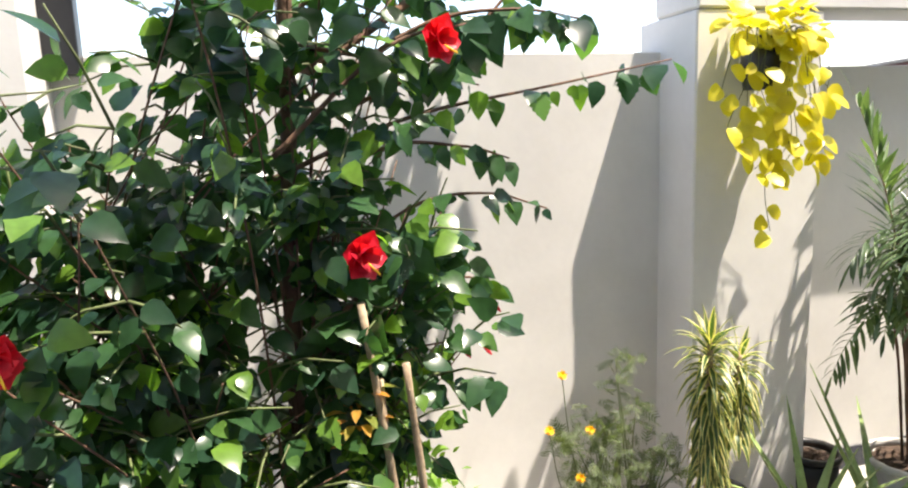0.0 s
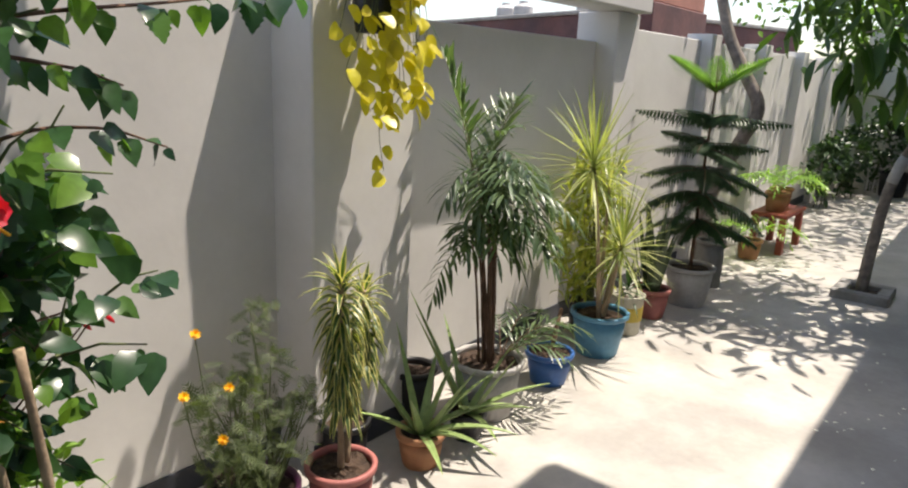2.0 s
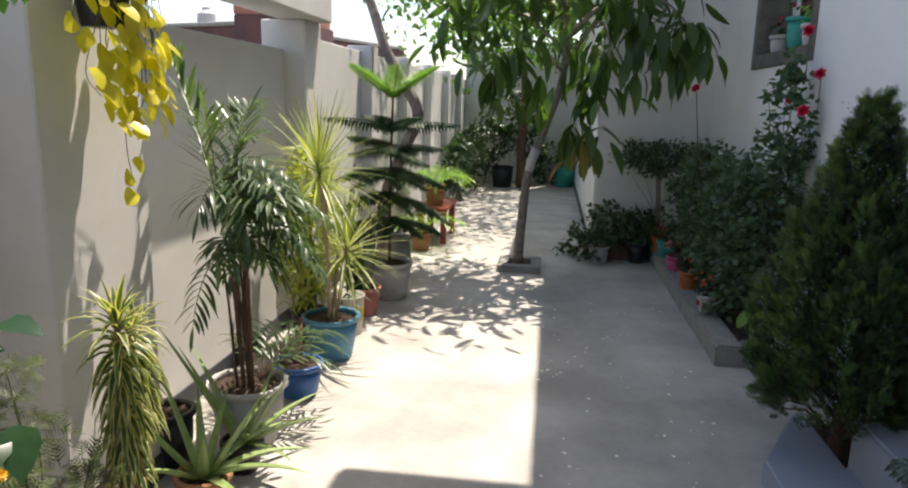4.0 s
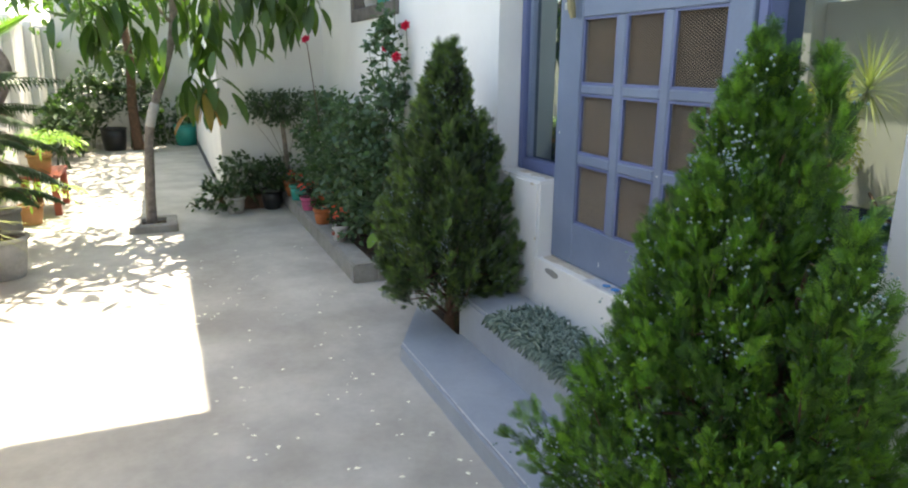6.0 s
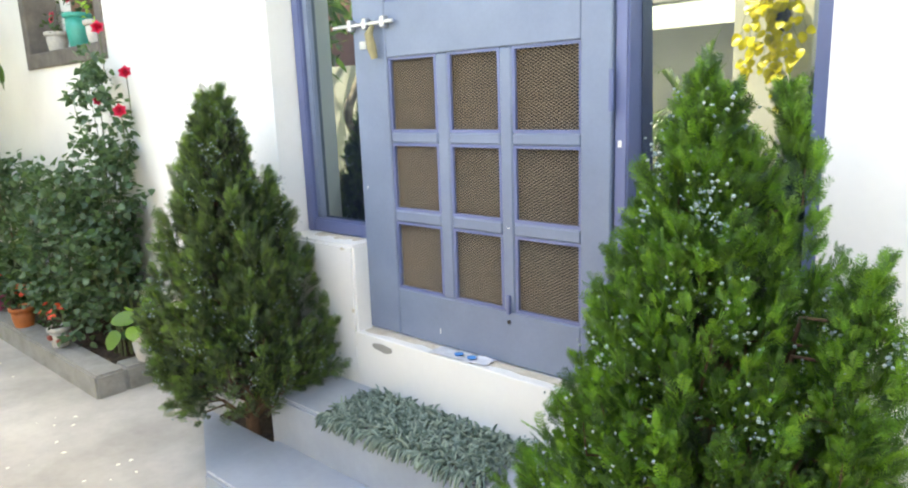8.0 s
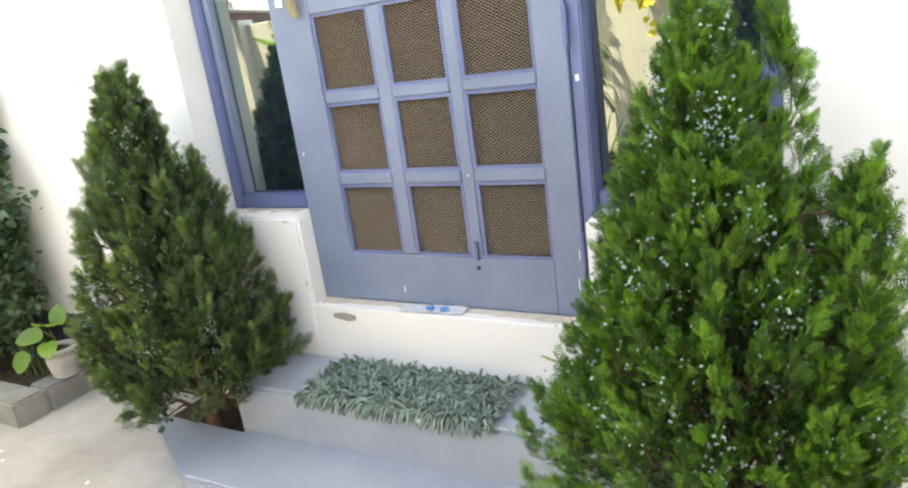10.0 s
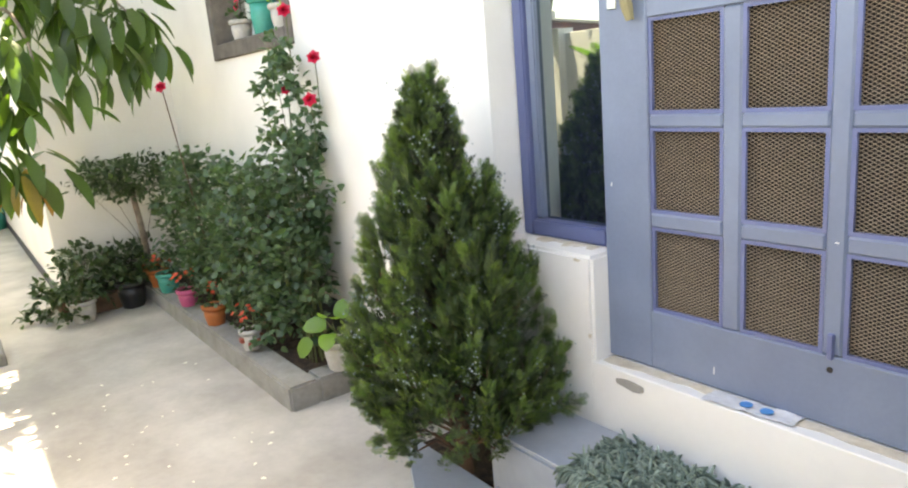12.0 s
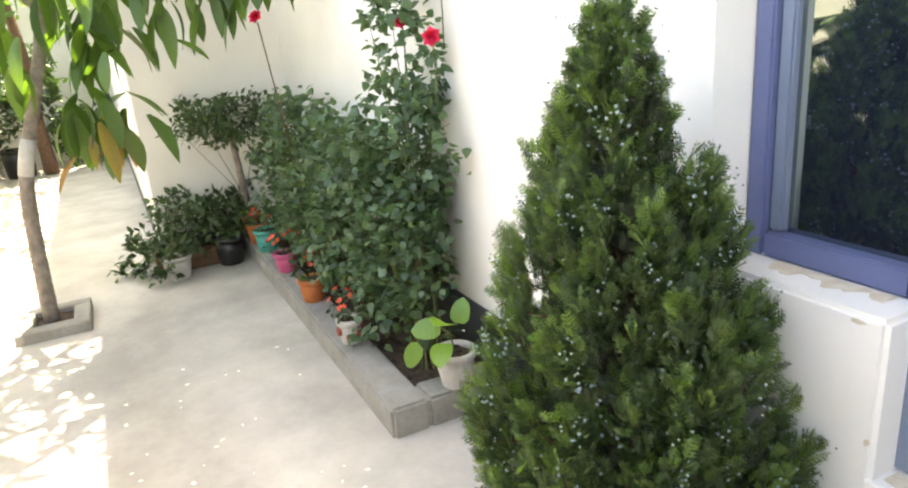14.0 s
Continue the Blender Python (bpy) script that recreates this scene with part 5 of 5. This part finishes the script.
    for e, n in (((7.5, 2.7, 2.65), 220), ((8.2, 2.4, 2.55), 220), ((7.2, 2.2, 2.75), 180), ((8.0, 1.9, 2.6), 160), ((6.6, 2.9, 3.1), 150), ((8.8, 2.3, 2.3), 160), ((7.3, 2.55, 2.3), 90)):
        m = bend([(6.2, 2.9, 2.3), (6.7, 2.8, 2.7), e], 6)
        limbs.append(([p - off for p in m], taper(len(m), 0.022, 0.006)))
        P.append(np.array(e) - np.array(off) + RNG.normal(size=(n, 3)) * np.array((0.38, 0.25, 0.2)))
    for l in limbs:
        tubes("limb", [l], M_BARK, t, 6)
    P = np.concatenate(P)
    b.scatter(*SMALL, P, rand_dirs(len(P)) + np.array((0, 0, -0.3)), rand_dirs(len(P)) + np.array((0, 0, 0.7)), RNG.uniform(0.05, 0.095, len(P)))
    b.part("crown", L_AIRY, t)


def conifer(name, label, x, y, H, R, mats, seed, peaks, boughs=300, sprays=34, size=0.042, cones=130, full=1.18, foot=0.54):
    """A cone of upright feathery boughs round a core coloured dark as inner shade, with strings of pale cones."""
    rng = np.random.default_rng(seed)
    old, young, core = mats
    t = tagged(thing(name, x, y, 0), label, "conifer")
    tubes("trunk", [(bend([(0, 0, 0.0), (0.01, 0, 0.3), (0, 0, H * 0.85)], 6), taper(13, 0.035, 0.008))], M_BARK_BROWN, t, 8)
    z0 = 0.27
    groups, curves, strings = {0: ([], []), 1: ([], [])}, [], []
    for k in range(boughs):
        px, py, ph, pr = peaks[int(rng.integers(len(peaks)))] if rng.random() < 0.45 else peaks[0]
        f = ((k + rng.random()) / boughs) ** 1.1
        z = z0 + (ph - z0) * f
        prof = min(1.0, foot + 2.2 * f) * (1 - f ** full)
        a = k * 2.399 + rng.normal() * 0.35
        r = R * pr * prof * rng.uniform(0.66, 1.0)
        lean = np.array((px, py, 0)) * min(1, f * 1.3)
        out = np.array((math.cos(a), math.sin(a), 0))
        c = lean + out * r + np.array((0, 0, z - 0.07))
        low = f < 0.12
        ax = unit(out * (0.45 if low else 0.36 * (1.1 - f) + 0.06) + np.array((0, 0, 0.6 if low else 1.0)) + rng.normal(size=3) * 0.13)
        L = rng.uniform(0.11, 0.21) * (1.1 - 0.5 * f)
        curves.append(([lean * 0.5 + np.array((0, 0, max(0.1, z - 0.22))), c * 0.6 + np.array((0, 0, (z - 0.1) * 0.4)), c, c + ax * L * 0.7], [0.006, 0.005, 0.003, 0.001]))
        u = rng.random(sprays) ** 0.75
        rad = 0.036 * (1 - 0.5 * f) * (1 - u * 0.8) * rng.uniform(0.2, 1.0, sprays)
        dr = rng.normal(size=(sprays, 3))
        dr -= (dr @ ax)[:, None] * ax
        dr /= np.linalg.norm(dr, axis=1, keepdims=True)
        pts = c + ax * (u * L)[:, None] + dr * rad[:, None]
        way = ax * 1.15 + dr * 0.5 + out * 0.25 + rng.normal(size=(sprays, 3)) * 0.16
        fresh = rng.random(sprays) < (0.12 + 0.4 * u) * rng.uniform(0.3, 1.5)
        for key in (0, 1):
            groups[key][0].append(pts[fresh == bool(key)])
            groups[key][1].append(way[fresh == bool(key)])
        strings.append((c, ax, L, out))
    # core sprays; their darker material paints the shade behind the boughs
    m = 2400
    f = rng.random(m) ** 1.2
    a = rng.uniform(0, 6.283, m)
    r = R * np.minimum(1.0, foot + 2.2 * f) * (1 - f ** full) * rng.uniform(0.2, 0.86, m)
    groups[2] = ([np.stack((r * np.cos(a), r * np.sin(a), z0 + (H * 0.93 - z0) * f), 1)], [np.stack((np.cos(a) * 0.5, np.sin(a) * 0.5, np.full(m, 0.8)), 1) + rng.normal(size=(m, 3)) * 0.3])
    for key, part_name, mat in ((0, "foliage", old), (1, "young_foliage", young), (2, "shaded_inner_foliage", core)):
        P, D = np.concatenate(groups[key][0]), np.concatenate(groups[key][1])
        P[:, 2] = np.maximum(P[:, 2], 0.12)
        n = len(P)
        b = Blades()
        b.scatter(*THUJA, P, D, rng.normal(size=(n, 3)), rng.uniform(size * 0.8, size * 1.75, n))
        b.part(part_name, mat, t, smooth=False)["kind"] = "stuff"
    tubes("bough", curves[::5], M_BARK_BROWN, t, 5, each=True)
    c = Blades()
    cp = []
    for i in rng.choice(len(strings), cones):
        q, ax, L, out = strings[i]
        k = int(rng.integers(6, 15))
        cp.append(q + ax * (rng.uniform(0.1, 1.0, k) * L)[:, None] + out * 0.032 + rng.normal(size=(k, 3)) * 0.016)
    cp = np.concatenate(cp)
    ball_v = np.array([(1, 0, 0), (0, 1, 0), (-1, 0, 0), (0, -1, 0), (0, 0, 1.2), (0, 0, -1.2)])
    ball_f = [(0, 1, 4), (1, 2, 4), (2, 3, 4), (3, 0, 4), (1, 0, 5), (2, 1, 5), (3, 2, 5), (0, 3, 5)]
    c.scatter(ball_v, ball_f, cp, rand_dirs(len(cp)), rand_dirs(len(cp)), rng.uniform(0.0028, 0.0050, len(cp)))
    c.part("cone_mass", L_CONE, t, "pale blue-green unripe cones")["kind"] = "stuff"


mango_tree()
wall_tree()
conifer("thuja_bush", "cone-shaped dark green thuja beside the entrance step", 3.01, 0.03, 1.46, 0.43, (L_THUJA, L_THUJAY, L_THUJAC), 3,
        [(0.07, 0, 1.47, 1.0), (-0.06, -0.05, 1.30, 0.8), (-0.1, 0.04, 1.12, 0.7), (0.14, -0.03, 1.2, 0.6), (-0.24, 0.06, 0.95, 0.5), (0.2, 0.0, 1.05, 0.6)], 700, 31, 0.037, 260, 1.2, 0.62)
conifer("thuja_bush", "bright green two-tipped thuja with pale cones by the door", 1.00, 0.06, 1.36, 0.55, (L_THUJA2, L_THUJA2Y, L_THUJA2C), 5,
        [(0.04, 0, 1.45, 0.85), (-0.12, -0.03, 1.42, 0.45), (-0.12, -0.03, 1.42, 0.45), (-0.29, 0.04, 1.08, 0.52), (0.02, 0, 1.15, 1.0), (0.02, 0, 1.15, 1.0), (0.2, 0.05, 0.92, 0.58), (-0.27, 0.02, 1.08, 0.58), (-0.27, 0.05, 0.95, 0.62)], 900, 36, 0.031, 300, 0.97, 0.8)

# ---- planter bed plants by the house ----
herb("rose_bush", "tall climbing rose bush with red blooms in the planter bed", 4.35, -0.02,
     [((0.17, 0.03, 0.52), (0.26, 0.22, 0.36), 1050), ((0.16, -0.06, 1.0), (0.26, 0.15, 0.34), 750), ((0.2, -0.1, 1.42), (0.24, 0.12, 0.36), 560), ((0.3, -0.05, 0.75), (0.3, 0.18, 0.34), 700)],
     L_ROSE, ROUND, 7, 0.06, (0.03, 0.056), None, M_STEM)
rose = bpy.data.objects["rose_bush"]
for p0, r in (((4.19, -0.08, 1.44), 0.043), ((4.30, -0.18, 1.64), 0.042), ((4.62, -0.2, 1.90), 0.046), ((4.5, -0.1, 1.5), 0.034)):
    q = np.array(p0) - np.array((4.35, -0.02, 0))
    blossom(rose, q, (-0.6, 0.6, 0.35), r, M_ROSE, 6, "rose_bloom", 0.4, 1.0, 3, 0.3)
    tubes("stalk", [([Vector(q), Vector(q) + Vector((0.02, -0.01, -0.12)), Vector(q) + Vector((0.05, -0.02, -0.25))], 0.0025)], M_STEM, rose, 5)
for x, y, blobs in ((5.0, 0.02, [((0, 0, 0.62), (0.42, 0.25, 0.42), 1450), ((-0.1, 0.03, 1.0), (0.3, 0.18, 0.18), 330)]),
                    (5.65, -0.0, [((0, 0.02, 0.6), (0.42, 0.25, 0.44), 1250), ((0.1, 0.02, 1.02), (0.32, 0.18, 0.17), 300)]),
                    (6.25, 0.0, [((0, 0.02, 0.56), (0.36, 0.24, 0.44), 1050), ((-0.05, 0.0, 0.98), (0.28, 0.17, 0.16), 260)])):
    herb("rose_shrub", "leafy grey-green rose shrub in the planter bed", x, y, blobs, L_ROSE, ROUND, 8, 0.08, (0.03, 0.058))["group"] = "rose shrubs"
s = tagged(thing("tall_rose", 5.62, 0.16, 0), "single red rose on a tall thin stem", "rose")
tubes("stem", [(bend([(0, -0.1, 0.1), (0.03, -0.02, 0.9), (0, 0.06, 1.56)], 6), 0.004)], M_BARK_BROWN, s, 6)
blossom(s, (0, 0.06, 1.58), (-0.5, 0.5, 0.5), 0.045, M_ROSE, 6, "rose_bloom", 0.4, 1.0, 3, 0.3)
t = herb("umbrella_shrub", "clipped umbrella-shaped dark shrub on a twisted stem", 6.86, 0.22,
         [((0, 0.06, 0.97), (0.42, 0.38, 0.15), 1500)], L_DARK, SMALL, 3, 0.04, (0.035, 0.06), None, M_BARK)
tubes("trunk", [(bend([(0, 0, 0), (0.06, 0, 0.3), (-0.05, 0.03, 0.6), (0, 0.05, 0.95)], 6), taper(19, 0.03, 0.02))], M_BARK, t, 8)

# small pots standing on the curb
def flower_pot(x, y, r, h, mat, label, flowers, leaf=L_DARK):
    t = tagged(thing("flower_pot", x, y, 0.125), label, "potted plant", "small pots on the curb")
    pot(t, r, h, mat)
    b = Blades()
    n = 60
    P = rand_dirs(n) * np.array((r * 1.3, r * 1.3, 0.06)) + np.array((0, 0, h + 0.05))
    P[:, 2] = np.maximum(P[:, 2], h - 0.01)
    b.scatter(*SMALL, P, rand_dirs(n) + np.array((0, 0, 0.3)), rand_dirs(n) + np.array((0, 0, 1)), RNG.uniform(0.025, 0.045, n))
    b.part("leaves", leaf, t)
    for k in range(flowers):
        a, q = RNG.uniform(0, 6.28), RNG.uniform(0.2, 1.25) * r
        blossom(t, (q * math.cos(a), q * math.sin(a), h + RNG.uniform(0.06, 0.13)), (math.cos(a), math.sin(a), 1), 0.02, M_CORAL, 5, "flower", 0.2, 0.9)
    return t


fp = flower_pot(4.72, 0.21, 0.06, 0.12, M_WPOT, "small white pot splashed with red, coral flowers", 12)
for k in range(7):
    a = k * 0.9
    part("red_splash", box(0.055 * math.cos(a) - 0.012, 0.055 * math.cos(a) + 0.012, 0.055 * math.sin(a) - 0.012, 0.055 * math.sin(a) + 0.012, 0.03 + 0.01 * (k % 3), 0.055 + 0.012 * (k % 3), 0.005), M_REDP, fp)
flower_pot(5.34, 0.21, 0.075, 0.13, M_ORANGE, "orange clay pot with coral flowers", 10)
flower_pot(5.92, 0.21, 0.075, 0.12, M_HOTPINK, "hot pink pot crowded with coral flowers", 16)
flower_pot(6.42, 0.21, 0.085, 0.15, M_TEAL, "teal green plastic pot with leafy plant", 4)
flower_pot(6.95, 0.20, 0.085, 0.14, M_ORANGE, "orange clay pot with small plant", 2, L_LIME)
flower_pot(6.66, 0.22, 0.08, 0.14, M_ORANGE, "orange clay pot with small plant", 5)
t = tagged(thing("potted_pothos", 4.10, -0.02, 0.123), "pothos with large lime leaves in a cement pot", "potted plant")
pot(t, 0.085, 0.15, M_WPOT, label="rough cement pot")
me = [template_mesh("leaf", *blade_template(heart, 0.85, 6, 0.25, 0.2), leafy("marbled_pothos_leaf", (0.11, 0.23, 0.045), (0.19, 0.33, 0.065), 0.4, 0.35, True))]
for i, (x, y, z, dx, dy, dz, s) in enumerate(((0.0, 0.02, 0.26, -0.5, 0.5, 0.5, 0.13), (0.05, 0.03, 0.22, 0.4, 0.7, 0.1, 0.12), (0.1, 0.1, 0.15, 0.2, 0.6, -0.6, 0.11), (-0.03, 0.06, 0.2, -0.7, 0.5, -0.2, 0.11), (0.0, -0.03, 0.25, 0.1, -0.2, 0.8, 0.1))):
    leaf_object(me[0], t, (x, y, z), (dx, dy, dz), (-0.5, 0.4, 0.8), s)
tubes("stems", [([(0, 0, 0.12), (0.0, 0.01, 0.2), (x, y, 0.24)], 0.003) for x, y in ((0, 0.02), (0.05, 0.03), (-0.03, 0.05))], M_STEM, t, 5)

# pots on the window sill
def sill_pot(x, r, h, mat, label, red):
    t = tagged(thing("sill_pot", x, HY - 0.075, WZ0 + 0.10), label, "potted plant", "pots on the window sill")
    pot(t, r, h, mat)
    b = Blades()
    n = 40
    P = rand_dirs(n) * np.array((r * 1.3, r, 0.07)) + np.array((0, 0, h + 0.05))
    b.scatter(*SMALL, P, rand_dirs(n), rand_dirs(n) + np.array((0, 0, 1)), RNG.uniform(0.03, 0.05, n))
    b.part("leaves", L_DARK if red else L_LIME, t)
    for k in range(red):
        blossom(t, (RNG.normal() * r * 0.6, RNG.normal() * 0.02 + 0.03, h + 0.07 + 0.03 * k), (0, 1, 0.4), 0.03, M_ROSE, 6, "flower", 0.3, 1.0, 2)
sill_pot(5.60, 0.075, 0.13, M_WPOT, "small white pot with a red rose on the sill", 2)
sill_pot(5.22, 0.085, 0.21, M_TEAL, "turquoise pot with reddish plant on the sill", 3)
sill_pot(4.93, 0.08, 0.14, M_WPOT, "small white pot with leafy plant on the sill", 0)

# plant stand by the projecting room
st = tagged(thing("plant_trough", 6.95, 0.66, 0), "low trough with dark trailing plants by the house corner", "planter")
bm = bmesh.new()
add_box(bm, -0.2, 0.2, -0.22, 0.24, 0.0, 0.13, 0.01)
part("trough", bm, M_BARK_BROWN, st)
part("soil", box(-0.17, 0.17, -0.19, 0.21, 0.125, 0.137), M_SOIL, st)
herb("", "", 0, 0, [((0, 0, 0.31), (0.26, 0.28, 0.21), 620), ((-0.1, 0.28, 0.18), (0.14, 0.14, 0.12), 160), ((-0.12, 0.4, 0.05), (0.12, 0.12, 0.04), 50)], L_DARK, SMALL, 8, 0.1, (0.04, 0.075), 0.12, parent=st)
b = Blades()
for k in range(6):
    a = radians(60 + 50 * k)
    frond(b, (0, 0.05, 0.15), (math.cos(a), math.sin(a), 0.8), 0.34, 2.2, 12, 0.09, 0.014)
b.part("fern_fronds", L_DARK, st)
for x, y in ((7.02, 0.32), (6.72, 0.42)):
    t = tagged(thing("black_tub", x, y, 0), "black plastic tub with a dark leafy plant", "potted plant", "black tubs")
    pot(t, 0.11, 0.2, M_BLACK)
    herb("", "", 0, 0, [((0, 0, 0.33), (0.2, 0.18, 0.14), 220)], L_DARK, SMALL, 5, 0.05, (0.04, 0.07), 0.17, parent=t)

t = tagged(thing("pale_pot", 6.62, 0.78, 0), "pale pink pot with a trailing plant by the trough", "potted plant")
pot(t, 0.10, 0.16, M_WPOT, label="pale weathered pot")
herb("", "", 0, 0, [((-0.02, 0.02, 0.24), (0.17, 0.16, 0.10), 200), ((-0.1, 0.1, 0.10), (0.12, 0.12, 0.07), 70)], L_DARK, SMALL, 5, 0.04, (0.035, 0.06), 0.14, parent=t)

# shaggy door mat on the upper step
def doormat():
    t = tagged(thing("door_mat", 2.08, -0.015, 0.29), "shaggy grey-green door mat on the entrance step", "door mat")
    part("backing", box(-0.36, 0.36, -0.19, 0.07, 0.0005, 0.012, 0.004), M_SKIRT, t)
    b = Blades()
    ring = [(math.cos(k * 2.0944), math.sin(k * 2.0944)) for k in range(3)]
    for i in range(2900):
        x, y = RNG.uniform(-0.38, 0.37), RNG.uniform(-0.19, 0.075)
        edge = y > 0.05 or RNG.random() < 0.05
        d = unit((RNG.normal() * 0.7 + 0.6 * x, RNG.normal() * 0.6 + (1.2 if edge else 0.45), RNG.uniform(0.3, 1.0) * (0.5 if edge else 1)))
        L, W = RNG.uniform(0.028, 0.05) * (1.5 if edge else 1.0), RNG.uniform(0.0048, 0.0074)
        s = unit(np.cross(d, (0.1, 0.2, 1)))
        q, vs, fs = np.array((x, y, 0.011)), [], []
        for k, w in enumerate((0.8, 1.0, 0.95, 0.45)):
            up = np.cross(s, d)
            vs += [q + (s * u + up * v) * W * w for u, v in ring]
            if k:
                o = 3 * (k - 1)
                fs += [(o + e, o + (e + 1) % 3, o + 3 + (e + 1) % 3, o + 3 + e) for e in range(3)]
            q = q + d * L / 3
            d = unit(d + np.array((0, 0, -0.38 if q[1] < 0.075 else -0.75)))
        fs.append((9, 10, 11))
        b.add(vs, fs)
    b.part("yarn", L_MAT, t)
doormat()

# red bench with palms farther along the wall
def bench():
    t = tagged(thing("red_bench", 7.4, 2.45, 0), "low red-painted wooden plant bench", "bench")
    part("top", box(-0.35, 0.35, -0.16, 0.16, 0.34, 0.38, 0.008), M_REDP, t)
    for x in (-0.3, 0.3):
        for y in (-0.12, 0.12):
            part("leg", box(x - 0.035, x + 0.035, y - 0.03, y + 0.03, 0, 0.34, 0.006), M_REDP, t)
bench()
for x, y, z in ((7.25, 2.45, 0.38), (7.6, 2.5, 0.38), (6.75, 2.5, 0.0)):
    t = tagged(thing("potted_areca", x, y, z), "small yellow-green areca palm in a terracotta pot", "potted plant", "areca palms")
    pot(t, 0.11, 0.18, M_TAN)
    b = Blades()
    for k in range(11):
        a = k * 2.4
        frond(b, (0, 0, 0.16), (math.cos(a) * 0.6, math.sin(a) * 0.6, 1.0), RNG.uniform(0.4, 0.6), 2.2, 13, 0.13, 0.017)
    b.part("fronds", L_LIME, t)

# far end of the yard
for x, y, blobs in ((12.6, 2.35, [((0, 0, 0.75), (0.5, 0.4, 0.5), 700)]), (11.6, 2.6, [((0, 0, 0.6), (0.5, 0.25, 0.45), 600)]), (12.9, 1.3, [((0, 0, 0.4), (0.4, 0.45, 0.35), 500)]), (10.3, 2.65, [((0, 0, 0.55), (0.5, 0.22, 0.4), 500)]), (12.5, 1.8, [((0, 0, 1.1), (0.4, 0.35, 0.6), 600)])):
    herb("far_shrub", "dark leafy shrub at the far end of the yard", x, y, blobs, L_DARK, SMALL, 8, 0.1, (0.07, 0.13))["group"] = "far shrubs"
for x, y, mat, label in ((12.7, 1.0, M_TEAL, "teal plastic tub by the far wall"), (12.3, 2.1, M_BLACK, "black plastic tub by the far wall"), (12.2, 2.6, M_CREAMP, "pale basin by the far wall")):
    t = tagged(thing("garden_tub", x, y, 0), label, "tub")
    pot(t, 0.2, 0.36, mat, 0.8)
t = tagged(thing("far_tree", 12.2, 1.75, 0), "dark-trunked tree at the far end of the yard", "tree")
tubes("trunk", [(bend([(0, 0, 0), (0.05, 0.03, 0.7), (-0.05, 0.0, 1.5), (0.1, 0.1, 2.6)], 6), taper(19, 0.09, 0.05))], M_BARK_BROWN, t, 9)
b = Blades()
P = np.concatenate([np.array(c) + RNG.normal(size=(n, 3)) * np.array((0.5, 0.5, 0.3)) for c, n in (((-0.3, 0.4, 2.4), 350), ((0.2, -0.4, 2.6), 350), ((0, 0.9, 2.9), 300), ((-0.4, -0.1, 3.0), 300), ((-1.6, -0.3, 3.0), 420), ((-2.6, 0.1, 2.95), 380), ((-0.8, -0.6, 3.1), 380), ((-3.2, -0.4, 3.0), 300))])
b.scatter(*SMALL, P, rand_dirs(len(P)) + np.array((0, 0, -0.4)), rand_dirs(len(P)) + np.array((0, 0, 0.7)), RNG.uniform(0.09, 0.16, len(P)))
b.part("crown", L_AIRY, t)

# neighbouring brick buildings beyond the wall
nb = tagged(thing("brick_building", 12.5, 7.03, 0, -18.6), "weathered red brick house beyond the boundary wall", "building")
part("wall", box(0, 6, 0, 9, -0.05, 2.70, 0.02), M_BRICK, nb)
part("parapet", box(-0.05, 6.05, -0.05, 9.05, 2.701, 2.78, 0.02), M_CURB, nb)
for y, r in ((1.1, 0.16), (3.1, 0.2), (3.75, 0.2)):
    bm = lathe([(r, 2.78), (r * 1.1, 2.81), (r * 1.1, 2.98), (r * 0.5, 3.06), (r * 0.5, 3.1)], 16)
    bmesh.ops.translate(bm, verts=bm.verts, vec=(0.4, y, 0))
    part("roof_tank", bm, M_WPOT, nb, "small whitish roof tank")
nb = tagged(thing("brick_house", 9.0, 5.0, 0), "brick house with pink plaster upper storey beyond the wall", "building")
part("wall", box(0.8, 2.9, 0, 0.8, -0.05, 2.58, 0.02), M_BRICK, nb)
part("upper_wall", box(0.8, 2.88, 0.05, 0.8, 2.581, 3.3, 0.02), M_ROUGHRED, nb, "pinkish plaster upper storey")

# pale blades on the floor: fallen petals, and sun flecks painted as such
b = Blades()
n = 110
P = np.stack((RNG.uniform(1.6, 5.2, n), RNG.uniform(0.42, 1.3, n), np.full(n, 0.003)), 1)
D = rand_dirs(n) * np.array((1, 1, 0.05))
b.scatter(*blade_template(ovate, 0.7, 3, 0.05), P, D, np.tile((0, 0, 1.0), (n, 1)), RNG.uniform(0.008, 0.028, n))
tagged(b.part("petals_and_sun_flecks", leafy("pale_petal_and_sun_fleck", (0.75, 0.74, 0.70), (0.82, 0.80, 0.75), 0.1, 0.6)), "pale petals and painted sun flecks scattered over the concrete floor", "petals", kind="stuff")
